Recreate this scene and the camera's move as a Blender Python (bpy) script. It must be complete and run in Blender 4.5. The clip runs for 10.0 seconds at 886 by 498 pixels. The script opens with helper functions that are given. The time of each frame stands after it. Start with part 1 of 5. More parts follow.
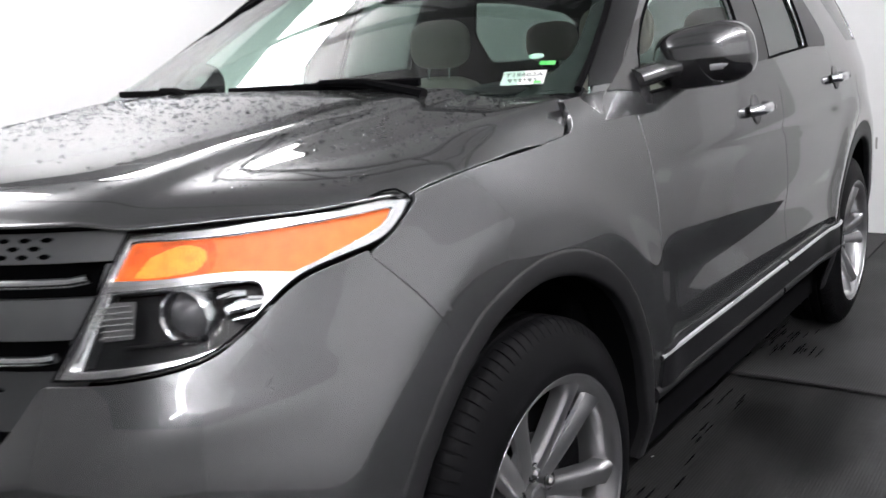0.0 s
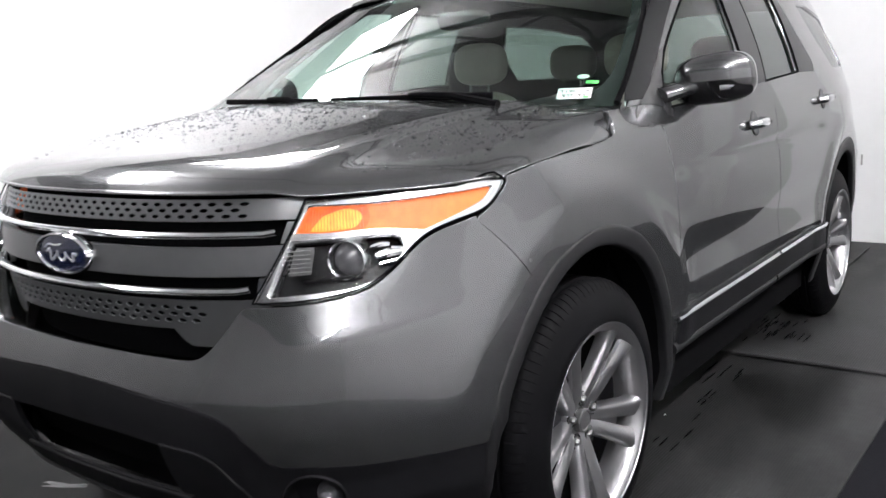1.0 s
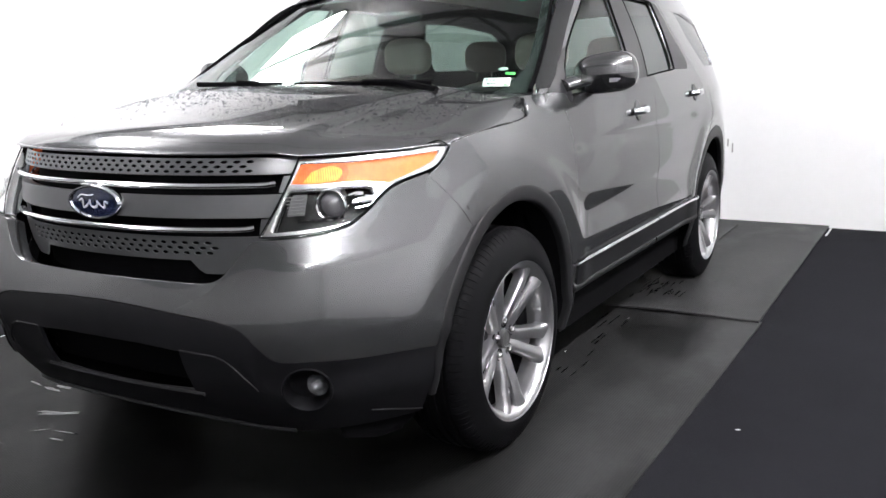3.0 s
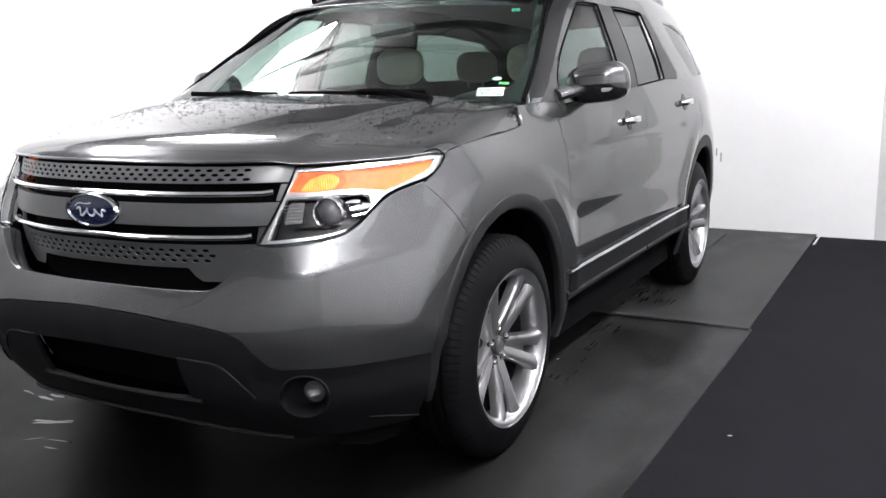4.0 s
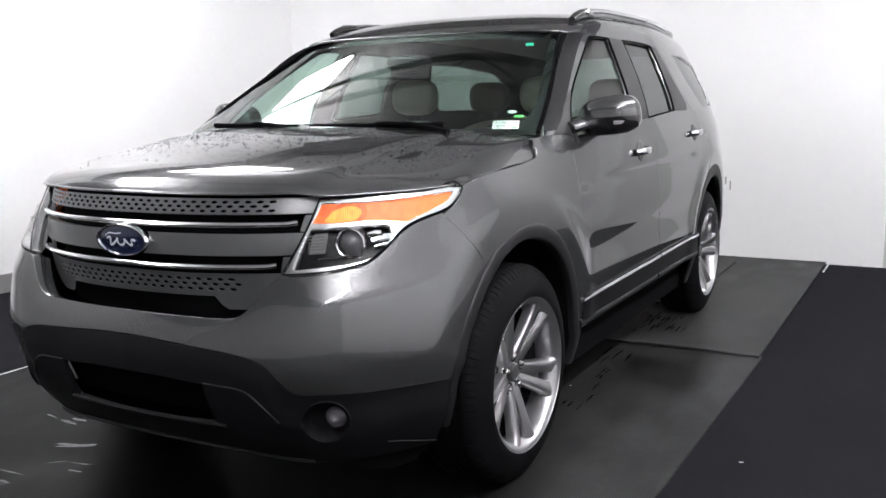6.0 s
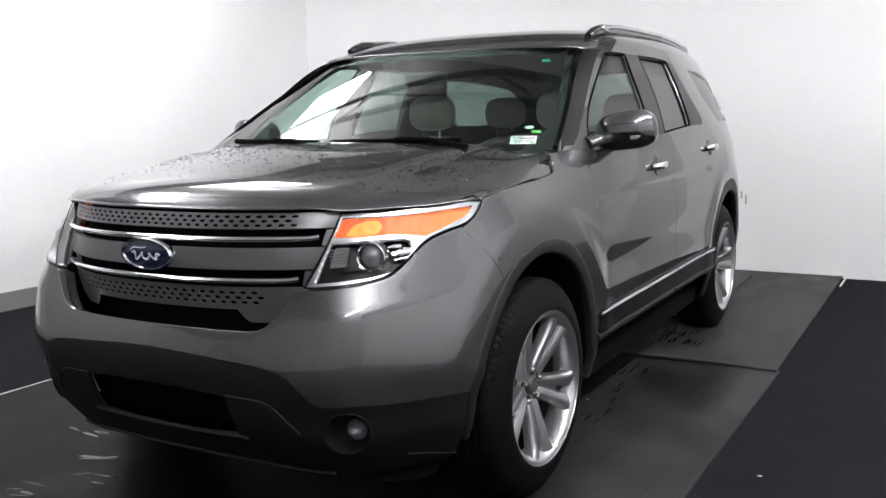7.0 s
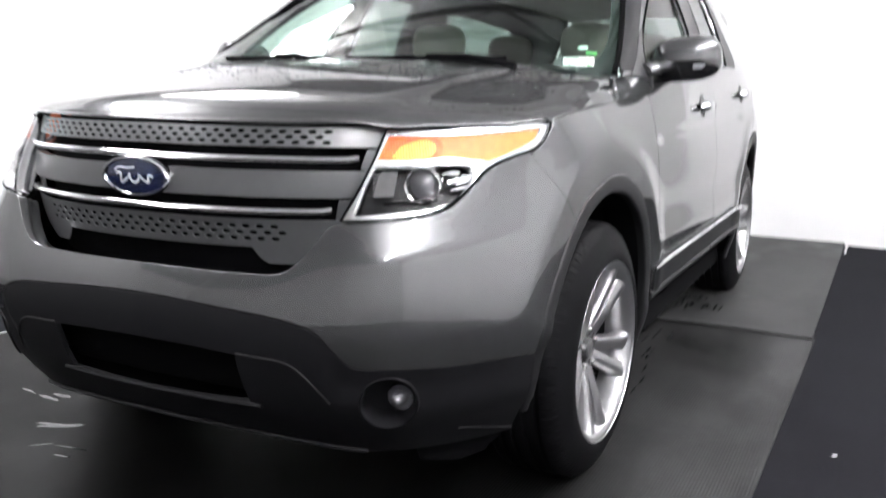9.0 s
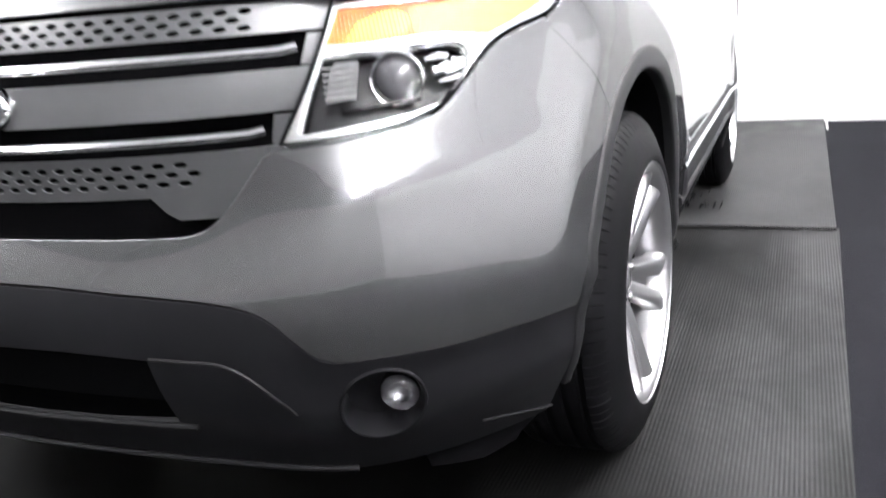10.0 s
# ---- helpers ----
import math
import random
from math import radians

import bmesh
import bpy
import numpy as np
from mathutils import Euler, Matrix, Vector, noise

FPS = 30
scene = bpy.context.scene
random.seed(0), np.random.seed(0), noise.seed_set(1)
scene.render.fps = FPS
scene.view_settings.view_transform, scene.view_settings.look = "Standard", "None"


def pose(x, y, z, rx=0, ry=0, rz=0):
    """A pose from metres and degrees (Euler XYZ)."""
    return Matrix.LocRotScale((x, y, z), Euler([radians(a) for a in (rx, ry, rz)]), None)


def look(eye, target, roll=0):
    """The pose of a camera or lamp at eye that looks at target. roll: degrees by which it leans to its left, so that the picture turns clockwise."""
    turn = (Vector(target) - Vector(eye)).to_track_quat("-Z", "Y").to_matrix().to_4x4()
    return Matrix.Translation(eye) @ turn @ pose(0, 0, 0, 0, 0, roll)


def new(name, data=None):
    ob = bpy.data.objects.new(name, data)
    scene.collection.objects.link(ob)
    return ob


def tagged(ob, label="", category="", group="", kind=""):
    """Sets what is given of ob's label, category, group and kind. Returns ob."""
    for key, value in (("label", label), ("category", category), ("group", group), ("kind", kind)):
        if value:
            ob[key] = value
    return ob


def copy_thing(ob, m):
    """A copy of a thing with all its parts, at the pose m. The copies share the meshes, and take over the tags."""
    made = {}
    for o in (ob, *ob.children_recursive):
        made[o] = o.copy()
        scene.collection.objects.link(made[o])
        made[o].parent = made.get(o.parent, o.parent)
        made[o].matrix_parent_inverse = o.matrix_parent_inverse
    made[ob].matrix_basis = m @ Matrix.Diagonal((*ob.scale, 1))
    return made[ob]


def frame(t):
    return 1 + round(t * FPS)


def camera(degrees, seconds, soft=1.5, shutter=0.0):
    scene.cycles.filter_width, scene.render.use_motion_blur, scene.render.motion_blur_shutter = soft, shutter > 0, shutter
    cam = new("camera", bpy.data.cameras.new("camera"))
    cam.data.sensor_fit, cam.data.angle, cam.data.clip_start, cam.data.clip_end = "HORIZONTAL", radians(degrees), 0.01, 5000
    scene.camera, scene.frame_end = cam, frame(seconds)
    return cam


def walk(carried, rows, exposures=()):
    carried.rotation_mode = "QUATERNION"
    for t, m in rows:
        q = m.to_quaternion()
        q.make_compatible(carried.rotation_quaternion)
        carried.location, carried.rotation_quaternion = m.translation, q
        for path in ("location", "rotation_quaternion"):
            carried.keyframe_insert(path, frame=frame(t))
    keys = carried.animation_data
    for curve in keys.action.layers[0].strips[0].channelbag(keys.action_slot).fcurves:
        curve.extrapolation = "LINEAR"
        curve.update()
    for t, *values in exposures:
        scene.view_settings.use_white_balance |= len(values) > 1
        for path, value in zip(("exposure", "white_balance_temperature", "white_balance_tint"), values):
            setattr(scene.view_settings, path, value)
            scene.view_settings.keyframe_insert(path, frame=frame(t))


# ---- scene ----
cam = camera(52.5, 10.0, shutter=0.5)
EXPOSURES = [(0, .14), (1, .38), (1.5, .52), (2.5, .68), (4, .55), (5.5, .32), (7.5, .12), (8, .2), (8.2, .37), (8.5, .76), (8.7, .90), (9, .92), (9.5, 1.54), (10, 1.68)]
PATH = [
    (0, (1.762, -1.432, 1.261), (0.605, 0.149, 0.857), -3.4),
    (0.5, (1.848, -1.72, 1.27), (0.682, -0.136, 0.904), -2.8),
    (1, (1.911, -1.986, 1.271), (0.763, -0.39, 0.902), -2.4),
    (1.5, (2.013, -2.195, 1.242), (0.885, -0.584, 0.878), -2.4),
    (2, (2.099, -2.364, 1.258), (1.034, -0.717, 0.869), -2.0),
    (2.5, (2.129, -2.512, 1.271), (1.134, -0.824, 0.868), -1.4),
    (4, (2.12, -2.619, 1.269), (1.183, -0.891, 0.896), -1.1),
    (4.5, (2.119, -2.618, 1.276), (1.183, -0.889, 0.91), -1.1),
    (5, (2.12, -2.618, 1.277), (1.182, -0.887, 0.923), -1.2),
    (5.5, (2.131, -2.656, 1.293), (1.188, -0.926, 0.953), -1.0),
    (7, (2.131, -2.735, 1.3), (1.146, -1.018, 1.015), -1.2),
    (7.5, (2.119, -2.723, 1.296), (1.124, -1.013, 1.004), -0.7),
    (7.8, (2.085, -2.727, 1.293), (1.110, -1.012, 0.963), 0.4),
    (8, (2.042, -2.729, 1.253), (1.087, -1.005, 0.909), 0.6),
    (8.2, (1.987, -2.692, 1.222), (1.044, -0.964, 0.868), 1.6),
    (8.5, (1.86, -2.596, 1.157), (0.926, -0.848, 0.883), 2.6),
    (8.7, (1.771, -2.536, 1.157), (0.857, -0.779, 0.883), 2.9),
    (9, (1.639, -2.457, 1.14), (0.767, -0.693, 0.782), 0.8),
    (9.3, (1.473, -2.312, 1.101), (0.663, -0.542, 0.643), -1.2),
    (9.5, (1.413, -2.222, 1.104), (0.622, -0.450, 0.620), -2.5),
    (9.7, (1.333, -2.072, 1.080), (0.564, -0.286, 0.603), -3.3),
    (10, (1.256, -1.898, 1.022), (0.520, -0.117, 0.489), -4.8),
]
walk(cam, [(t, look(eye, target, roll)) for t, eye, target, roll in PATH], EXPOSURES)


# ---- world and light
world = bpy.data.worlds.new("world")
scene.world = world
world.use_nodes = True
world.node_tree.nodes["Background"].inputs[0].default_value = (1, 1, 1, 1)
world.node_tree.nodes["Background"].inputs[1].default_value = 0.01
LAMP_STRENGTH = 86.0        # the fluorescent panels of the ceiling


# ---- materials
def material(name, color, rough=.5, metal=0.0, coat=0.0, coat_rough=.03, vary=.0, vary_scale=6.0, grain=0.0, grain_scale=300.0, rough_vary=0.0, ior=1.5, spec=.5):
    """A principled material: colour with variation at two scales, gloss that varies, and fine relief."""
    m = bpy.data.materials.new(name)
    m.use_nodes = True
    t = m.node_tree
    b = t.nodes["Principled BSDF"]
    b.inputs["Base Color"].default_value = (*color, 1)
    b.inputs["Roughness"].default_value = rough
    b.inputs["Metallic"].default_value = metal
    b.inputs["Coat Weight"].default_value = coat
    b.inputs["Coat Roughness"].default_value = coat_rough
    b.inputs["IOR"].default_value = ior
    b.inputs["Specular IOR Level"].default_value = spec
    where = t.nodes.new("ShaderNodeTexCoord").outputs["Object"]

    def noise_node(scale, detail=5):
        n = t.nodes.new("ShaderNodeTexNoise")
        n.inputs["Scale"].default_value, n.inputs["Detail"].default_value = scale, detail
        t.links.new(where, n.inputs["Vector"])
        return n.outputs["Fac"]

    def spread(fac, lo, hi):
        r = t.nodes.new("ShaderNodeMapRange")
        r.inputs["From Min"].default_value, r.inputs["From Max"].default_value = .3, .7
        r.inputs["To Min"].default_value, r.inputs["To Max"].default_value = lo, hi
        t.links.new(fac, r.inputs["Value"])
        return r.outputs["Result"]

    if vary:
        a, c = spread(noise_node(vary_scale), 1 - vary, 1 + vary), spread(noise_node(vary_scale * 14), 1 - vary * .5, 1 + vary * .5)
        mul = t.nodes.new("ShaderNodeMath")
        mul.operation = "MULTIPLY"
        t.links.new(a, mul.inputs[0]), t.links.new(c, mul.inputs[1])
        mix = t.nodes.new("ShaderNodeVectorMath")
        mix.operation = "SCALE"
        mix.inputs[0].default_value = color
        t.links.new(mul.outputs[0], mix.inputs["Scale"])
        t.links.new(mix.outputs[0], b.inputs["Base Color"])
    if rough_vary:
        t.links.new(spread(noise_node(vary_scale * 1.7), max(.02, rough - rough_vary), rough + rough_vary), b.inputs["Roughness"])
    if grain:
        bump = t.nodes.new("ShaderNodeBump")
        bump.inputs["Strength"].default_value, bump.inputs["Distance"].default_value = 1.0, grain
        t.links.new(noise_node(grain_scale, 3), bump.inputs["Height"])
        t.links.new(bump.outputs[0], b.inputs["Normal"])
    return m


def glass(name, tint, gloss_rough=.0, fresnel_ior=1.45):
    """A thin pane: lets tinted light through and mirrors at grazing angles."""
    m = bpy.data.materials.new(name)
    m.use_nodes = True
    t = m.node_tree
    t.nodes.remove(t.nodes["Principled BSDF"])
    clear, gloss, mix, facing = (t.nodes.new("ShaderNodeBsdfTransparent"), t.nodes.new("ShaderNodeBsdfGlossy"),
                                 t.nodes.new("ShaderNodeMixShader"), t.nodes.new("ShaderNodeLayerWeight"))
    clear.inputs["Color"].default_value = (*tint, 1)
    gloss.inputs["Roughness"].default_value = gloss_rough
    base = ((fresnel_ior - 1) / (fresnel_ior + 1)) ** 2
    facing.inputs["Blend"].default_value = .5
    power, scale = t.nodes.new("ShaderNodeMath"), t.nodes.new("ShaderNodeMath")
    power.operation, scale.operation = "POWER", "MULTIPLY_ADD"
    power.inputs[1].default_value = 5
    scale.inputs[1].default_value, scale.inputs[2].default_value = 1 - base, base
    t.links.new(facing.outputs["Facing"], power.inputs[0])
    t.links.new(power.outputs[0], scale.inputs[0])
    t.links.new(scale.outputs[0], mix.inputs[0])
    t.links.new(clear.outputs[0], mix.inputs[1])
    t.links.new(gloss.outputs[0], mix.inputs[2])
    t.links.new(mix.outputs[0], t.nodes["Material Output"].inputs["Surface"])
    return m


def glowing(name, color, strength):
    m = bpy.data.materials.new(name)
    m.use_nodes = True
    b = m.node_tree.nodes["Principled BSDF"]
    b.inputs["Base Color"].default_value = (.8, .8, .8, 1)
    b.inputs["Emission Color"].default_value = (*color, 1)
    b.inputs["Emission Strength"].default_value = strength
    return m


PAINT = material("grey_metallic_paint", (.105, .1065, .110), .25, .80, coat=1.0, coat_rough=.03, vary=.05, vary_scale=900)
PAINT.node_tree.nodes["Principled BSDF"].inputs["Coat IOR"].default_value = 1.56
PAINT.node_tree.nodes["Principled BSDF"].inputs["Specular Tint"].default_value = (.18, .18, .18, 1)
HALL_WALL = material("dark_hall_wall", (.09, .09, .095), .7, vary=.1, vary_scale=1.5)
HALL_GREY = material("grey_hall_wall", (.30, .30, .305), .7, vary=.06, vary_scale=1.5)
SIDE_GREY = material("grey_side_wall", (.46, .46, .46), .6, vary=.05, vary_scale=1.5)
PALE_WALL = material("pale_side_wall", (.58, .58, .58), .6, vary=.04, vary_scale=1.5)
WHITE_WALL = material("white_wall_paint", (.86, .864, .868), .6, vary=.015, vary_scale=1.3, grain=.0004, grain_scale=120)
LEFT_WALL = material("off_white_wall_paint", (.82, .822, .825), .6, vary=.02, vary_scale=1.3, grain=.0004, grain_scale=120)
CEILING = material("ceiling_paint", (.56, .56, .56), .7, vary=.03, vary_scale=1.0)
BLACK_FLOOR = material("black_carpet", (.0105, .0105, .013), .95, vary=.12, vary_scale=3.0, grain=.0012, grain_scale=700, spec=.06)
GREY_WALL = material("grey_wall_paint", (.38, .38, .38), .6, vary=.05, vary_scale=1.5)
WHITE_TAPE = material("white_tape", (.75, .75, .74), .5, vary=.08, vary_scale=12)
SCUFF = material("grey_scuff", (.38, .38, .37), .7)
SKIRTING = material("grey_skirting", (.20, .20, .20), .5, vary=.05)
PLASTIC = material("grained_black_plastic", (.0070, .0070, .0082), .5, vary=.05, vary_scale=9, grain=.0002, grain_scale=900, spec=.12)
ARCH_PLASTIC = material("grey_moulded_plastic", (.009, .009, .010), .5, vary=.05, vary_scale=9, grain=.00015, grain_scale=900, spec=.22)
BLACK = material("matt_black", (.0025, .0025, .003), .9, spec=.04)
BLACK_TRIM = material("black_trim", (.010, .010, .011), .35, spec=.25)
PILLAR_BLACK = material("satin_black_pillar", (.004, .004, .005), .22, spec=.14)
CUP_GREY = material("cup_shade_and_cap_grey", (.05, .05, .052), .4)
GLOSS_BLACK = material("gloss_black", (.012, .012, .013), .12, coat=.5)
GRILLE_GREY = material("grille_grey_paint", (.085, .087, .091), .34, .4, coat=.4, coat_rough=.15, vary=.03, vary_scale=30)
CHROME = material("chrome", (.82, .83, .84), .08, 1.0, rough_vary=.03, vary_scale=20)
SATIN_CHROME = material("satin_chrome", (.72, .73, .74), .22, 1.0, rough_vary=.05, vary_scale=20)
ALLOY = material("bright_alloy", (.39, .39, .40), .28, .92, vary=.03, vary_scale=20)
RUBBER = material("tyre_rubber", (.0036, .0036, .0042), .55, vary=.18, vary_scale=8, grain=.0003, grain_scale=500, spec=.05)
BEAM = material("grey_beam_paint", (.16, .16, .16), .6)
STEEL = material("dark_steel", (.20, .20, .20), .4, 1.0, vary=.2, vary_scale=25)
SCREEN_GLASS = glass("green_tinted_windscreen", (.68, .86, .78))
SIDE_GLASS = glass("green_tinted_side_glass", (.84, .94, .89))
DARK_GLASS = glass("privacy_glass", (.20, .23, .215), fresnel_ior=1.6)
LENS = glass("clear_lens", (.97, .97, .97), fresnel_ior=1.4)
COVER_LENS = glass("coated_lens_cover", (.97, .97, .97), fresnel_ior=1.14)
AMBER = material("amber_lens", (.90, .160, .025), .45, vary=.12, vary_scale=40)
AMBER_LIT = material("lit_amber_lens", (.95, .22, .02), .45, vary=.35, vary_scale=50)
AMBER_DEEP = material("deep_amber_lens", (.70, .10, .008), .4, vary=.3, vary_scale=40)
LAMP_GREY = material("dull_lamp_grey", (.22, .22, .225), .35, .3, vary=.1, vary_scale=60)
BOWL = material("dark_lamp_bowl", (.006, .006, .007), .3, spec=.2)
PROJECTOR = material("grey_projector_glass", (.07, .07, .075), .08, coat=.6)
FOG_GREY = material("dull_fog_reflector", (.15, .15, .16), .25, .9)
BLUE = material("dark_blue_enamel", (.006, .011, .045), .15, coat=1.0)
WHITE_ENAMEL = material("silver_enamel", (.75, .76, .78), .2, .6)
TAN = material("beige_leather", (.22, .205, .18), .55, vary=.06, vary_scale=10, grain=.0003, grain_scale=400)
DASH = material("dashboard_plastic", (.035, .034, .033), .6, vary=.06, grain=.0003, grain_scale=600)
PAPER = material("white_paper", (.82, .83, .81), .7, vary=.02)
INK = material("black_ink", (.03, .03, .03), .6)
GREEN_TAPE = material("bright_green_tape", (.14, .62, .16), .6)
TEAL = material("teal_film", (.02, .33, .22), .5)
PALE_GREEN = material("pale_green_film", (.36, .58, .46), .5)
LIT_PANEL = glowing("lit_panel", (.995, .983, 1.008), LAMP_STRENGTH)
LIT_PANEL_DIM = glowing("dim_lit_panel", (.995, .983, 1.008), LAMP_STRENGTH * .21)


def mat_rubber(shade, soaked, dull, wet_shade=None, sheen=1.0):
    """Dark ribbed rubber, dulled by a dusting, with darker wet patches; edge sheen and bumper shade are painted in."""
    m = material("ribbed_rubber", (shade, shade, shade * 1.02), .5, vary=.16, vary_scale=1.6, spec=.06)
    t = m.node_tree
    b = t.nodes["Principled BSDF"]
    pos = t.nodes.new("ShaderNodeTexCoord").outputs["Object"]
    wave = t.nodes.new("ShaderNodeTexWave")
    wave.bands_direction = "X"
    wave.inputs["Scale"].default_value = 32.0
    wave.inputs["Distortion"].default_value = 0
    t.links.new(pos, wave.inputs["Vector"])
    bump = t.nodes.new("ShaderNodeBump")
    bump.inputs["Strength"].default_value, bump.inputs["Distance"].default_value = .6, .0014
    t.links.new(wave.outputs["Fac"], bump.inputs["Height"])
    t.links.new(bump.outputs[0], b.inputs["Normal"])
    stretch = t.nodes.new("ShaderNodeMapping")
    stretch.inputs["Scale"].default_value = (1.6, .8, 1)
    t.links.new(pos, stretch.inputs["Vector"])
    wet = t.nodes.new("ShaderNodeTexNoise")
    wet.inputs["Scale"].default_value, wet.inputs["Detail"].default_value = 1.3, 8
    t.links.new(stretch.outputs[0], wet.inputs["Vector"])
    ramp = t.nodes.new("ShaderNodeMapRange")
    ramp.inputs["From Min"].default_value, ramp.inputs["From Max"].default_value = .52, .66
    ramp.inputs["To Min"].default_value, ramp.inputs["To Max"].default_value = dull, dull - .15
    t.links.new(wet.outputs["Fac"], ramp.inputs["Value"])
    t.links.new(ramp.outputs[0], b.inputs["Roughness"])
    soak = t.nodes.new("ShaderNodeMapRange")
    soak.inputs["From Min"].default_value, soak.inputs["From Max"].default_value = .40, .62
    soak.inputs["To Min"].default_value, soak.inputs["To Max"].default_value = 1.0, soaked
    t.links.new(wet.outputs["Fac"], soak.inputs["Value"])
    darker = t.nodes.new("ShaderNodeMixRGB")
    darker.blend_type = "MULTIPLY"
    darker.inputs["Fac"].default_value = 1
    old = b.inputs["Base Color"].links[0].from_socket
    t.links.new(old, darker.inputs[1])
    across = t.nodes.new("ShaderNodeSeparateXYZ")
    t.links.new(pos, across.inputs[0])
    edge_sheen = t.nodes.new("ShaderNodeMapRange")        # lighter towards the right edge: sheen of the bright wall, painted in
    edge_sheen.inputs["From Min"].default_value, edge_sheen.inputs["From Max"].default_value = .85, 1.30
    edge_sheen.inputs["To Min"].default_value, edge_sheen.inputs["To Max"].default_value = 1.0, sheen
    t.links.new(across.outputs["X"], edge_sheen.inputs["Value"])
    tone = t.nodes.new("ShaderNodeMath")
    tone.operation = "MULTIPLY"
    t.links.new(soak.outputs[0], tone.inputs[0]), t.links.new(edge_sheen.outputs[0], tone.inputs[1])
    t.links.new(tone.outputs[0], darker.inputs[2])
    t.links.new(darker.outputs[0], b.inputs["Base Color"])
    # Darker oval: wet film; on the front mat also painted soft bumper shade.
    if wet_shade:
        (px, py), (rx, ry) = wet_shade
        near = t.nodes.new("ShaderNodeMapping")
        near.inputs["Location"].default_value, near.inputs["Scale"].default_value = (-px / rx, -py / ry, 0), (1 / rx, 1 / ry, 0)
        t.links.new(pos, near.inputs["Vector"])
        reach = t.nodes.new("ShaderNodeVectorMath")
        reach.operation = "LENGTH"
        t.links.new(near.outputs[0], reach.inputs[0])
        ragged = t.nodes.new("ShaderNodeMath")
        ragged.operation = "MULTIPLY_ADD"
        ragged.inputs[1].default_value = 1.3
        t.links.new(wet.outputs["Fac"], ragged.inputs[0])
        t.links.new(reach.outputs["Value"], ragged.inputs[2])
        wet_shade_edge = t.nodes.new("ShaderNodeMapRange")
        wet_shade_edge.inputs["From Min"].default_value, wet_shade_edge.inputs["From Max"].default_value = 1.30, 1.95
        t.links.new(ragged.outputs[0], wet_shade_edge.inputs["Value"])
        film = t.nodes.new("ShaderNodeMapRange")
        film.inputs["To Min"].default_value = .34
        t.links.new(wet_shade_edge.outputs[0], film.inputs["Value"])
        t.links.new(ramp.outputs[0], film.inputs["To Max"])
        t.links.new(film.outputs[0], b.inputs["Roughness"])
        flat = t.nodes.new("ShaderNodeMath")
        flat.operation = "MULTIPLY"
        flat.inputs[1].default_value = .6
        t.links.new(wet_shade_edge.outputs[0], flat.inputs[0])
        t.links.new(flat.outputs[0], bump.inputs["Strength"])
        wet_shade_dark = t.nodes.new("ShaderNodeMapRange")
        wet_shade_dark.inputs["To Min"].default_value = .25
        t.links.new(wet_shade_edge.outputs[0], wet_shade_dark.inputs["Value"])
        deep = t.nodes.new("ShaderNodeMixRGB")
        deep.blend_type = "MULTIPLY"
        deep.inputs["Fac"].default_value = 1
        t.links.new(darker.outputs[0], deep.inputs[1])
        t.links.new(wet_shade_dark.outputs[0], deep.inputs[2])
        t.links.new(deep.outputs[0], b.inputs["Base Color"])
    return m


WET = material("standing_water", (.006, .006, .007), .07, rough_vary=.05, vary_scale=20)
# front mat's oval paints the shade before the bumper; the rear one is wet
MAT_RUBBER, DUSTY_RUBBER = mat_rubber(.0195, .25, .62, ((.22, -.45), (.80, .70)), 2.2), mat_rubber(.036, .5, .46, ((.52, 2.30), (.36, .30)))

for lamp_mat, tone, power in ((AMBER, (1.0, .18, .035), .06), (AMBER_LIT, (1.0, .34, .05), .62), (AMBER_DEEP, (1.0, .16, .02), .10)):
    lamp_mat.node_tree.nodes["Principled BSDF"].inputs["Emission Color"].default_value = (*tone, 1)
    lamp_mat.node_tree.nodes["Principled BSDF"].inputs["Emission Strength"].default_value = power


# ---- body shape: curves and surfaces of the car, metres, left half (x > 0), front axle at y = 0
def natural(ts, vs):
    """A natural cubic spline through the values vs at ts; it runs on straight past the ends."""
    ts, vs = np.asarray(ts, float), np.asarray(vs, float)
    n, h = len(ts), np.diff(ts)
    a, r = np.eye(n), np.zeros((n,) + vs.shape[1:])
    for i in range(1, n - 1):
        a[i, i - 1:i + 2] = h[i - 1], 2 * (h[i - 1] + h[i]), h[i]
        r[i] = 6 * ((vs[i + 1] - vs[i]) / h[i] - (vs[i] - vs[i - 1]) / h[i - 1])
    m = np.linalg.solve(a, r)

    def f(t):
        t = np.asarray(t, float)
        q = np.clip(t, ts[0], ts[-1])
        i = np.clip(np.searchsorted(ts, q) - 1, 0, n - 2)
        k = (slice(None),) * t.ndim + (None,) * (vs.ndim - 1)
        hh, p, s = h[i][k], (ts[i + 1] - q)[k], (q - ts[i])[k]
        v = (m[i] * p ** 3 + m[i + 1] * s ** 3) / (6 * hh) + (vs[i] / hh - m[i] * hh / 6) * p + (vs[i + 1] / hh - m[i + 1] * hh / 6) * s
        return v
    return f


PLAN = np.array([(0, -.865), (.16, -.862), (.30, -.851), (.43, -.832), (.55, -.800), (.66, -.747), (.76, -.666), (.84, -.563), (.90, -.440),
                 (.935, -.30), (.955, -.12), (.962, .10), (.960, .50), (.962, 1.2), (.963, 2.0), (.958, 2.6), (.938, 3.0), (.868, 3.45), (.765, 3.80),
                 (.56, 3.98), (.30, 4.05), (0, 4.07)])
PU = np.concatenate([[0], np.cumsum(np.linalg.norm(np.diff(PLAN, axis=0), axis=1))])
plan_curve = natural(PU, PLAN)
UF = np.linspace(0, PU[-1], 1200)
PF = plan_curve(UF)
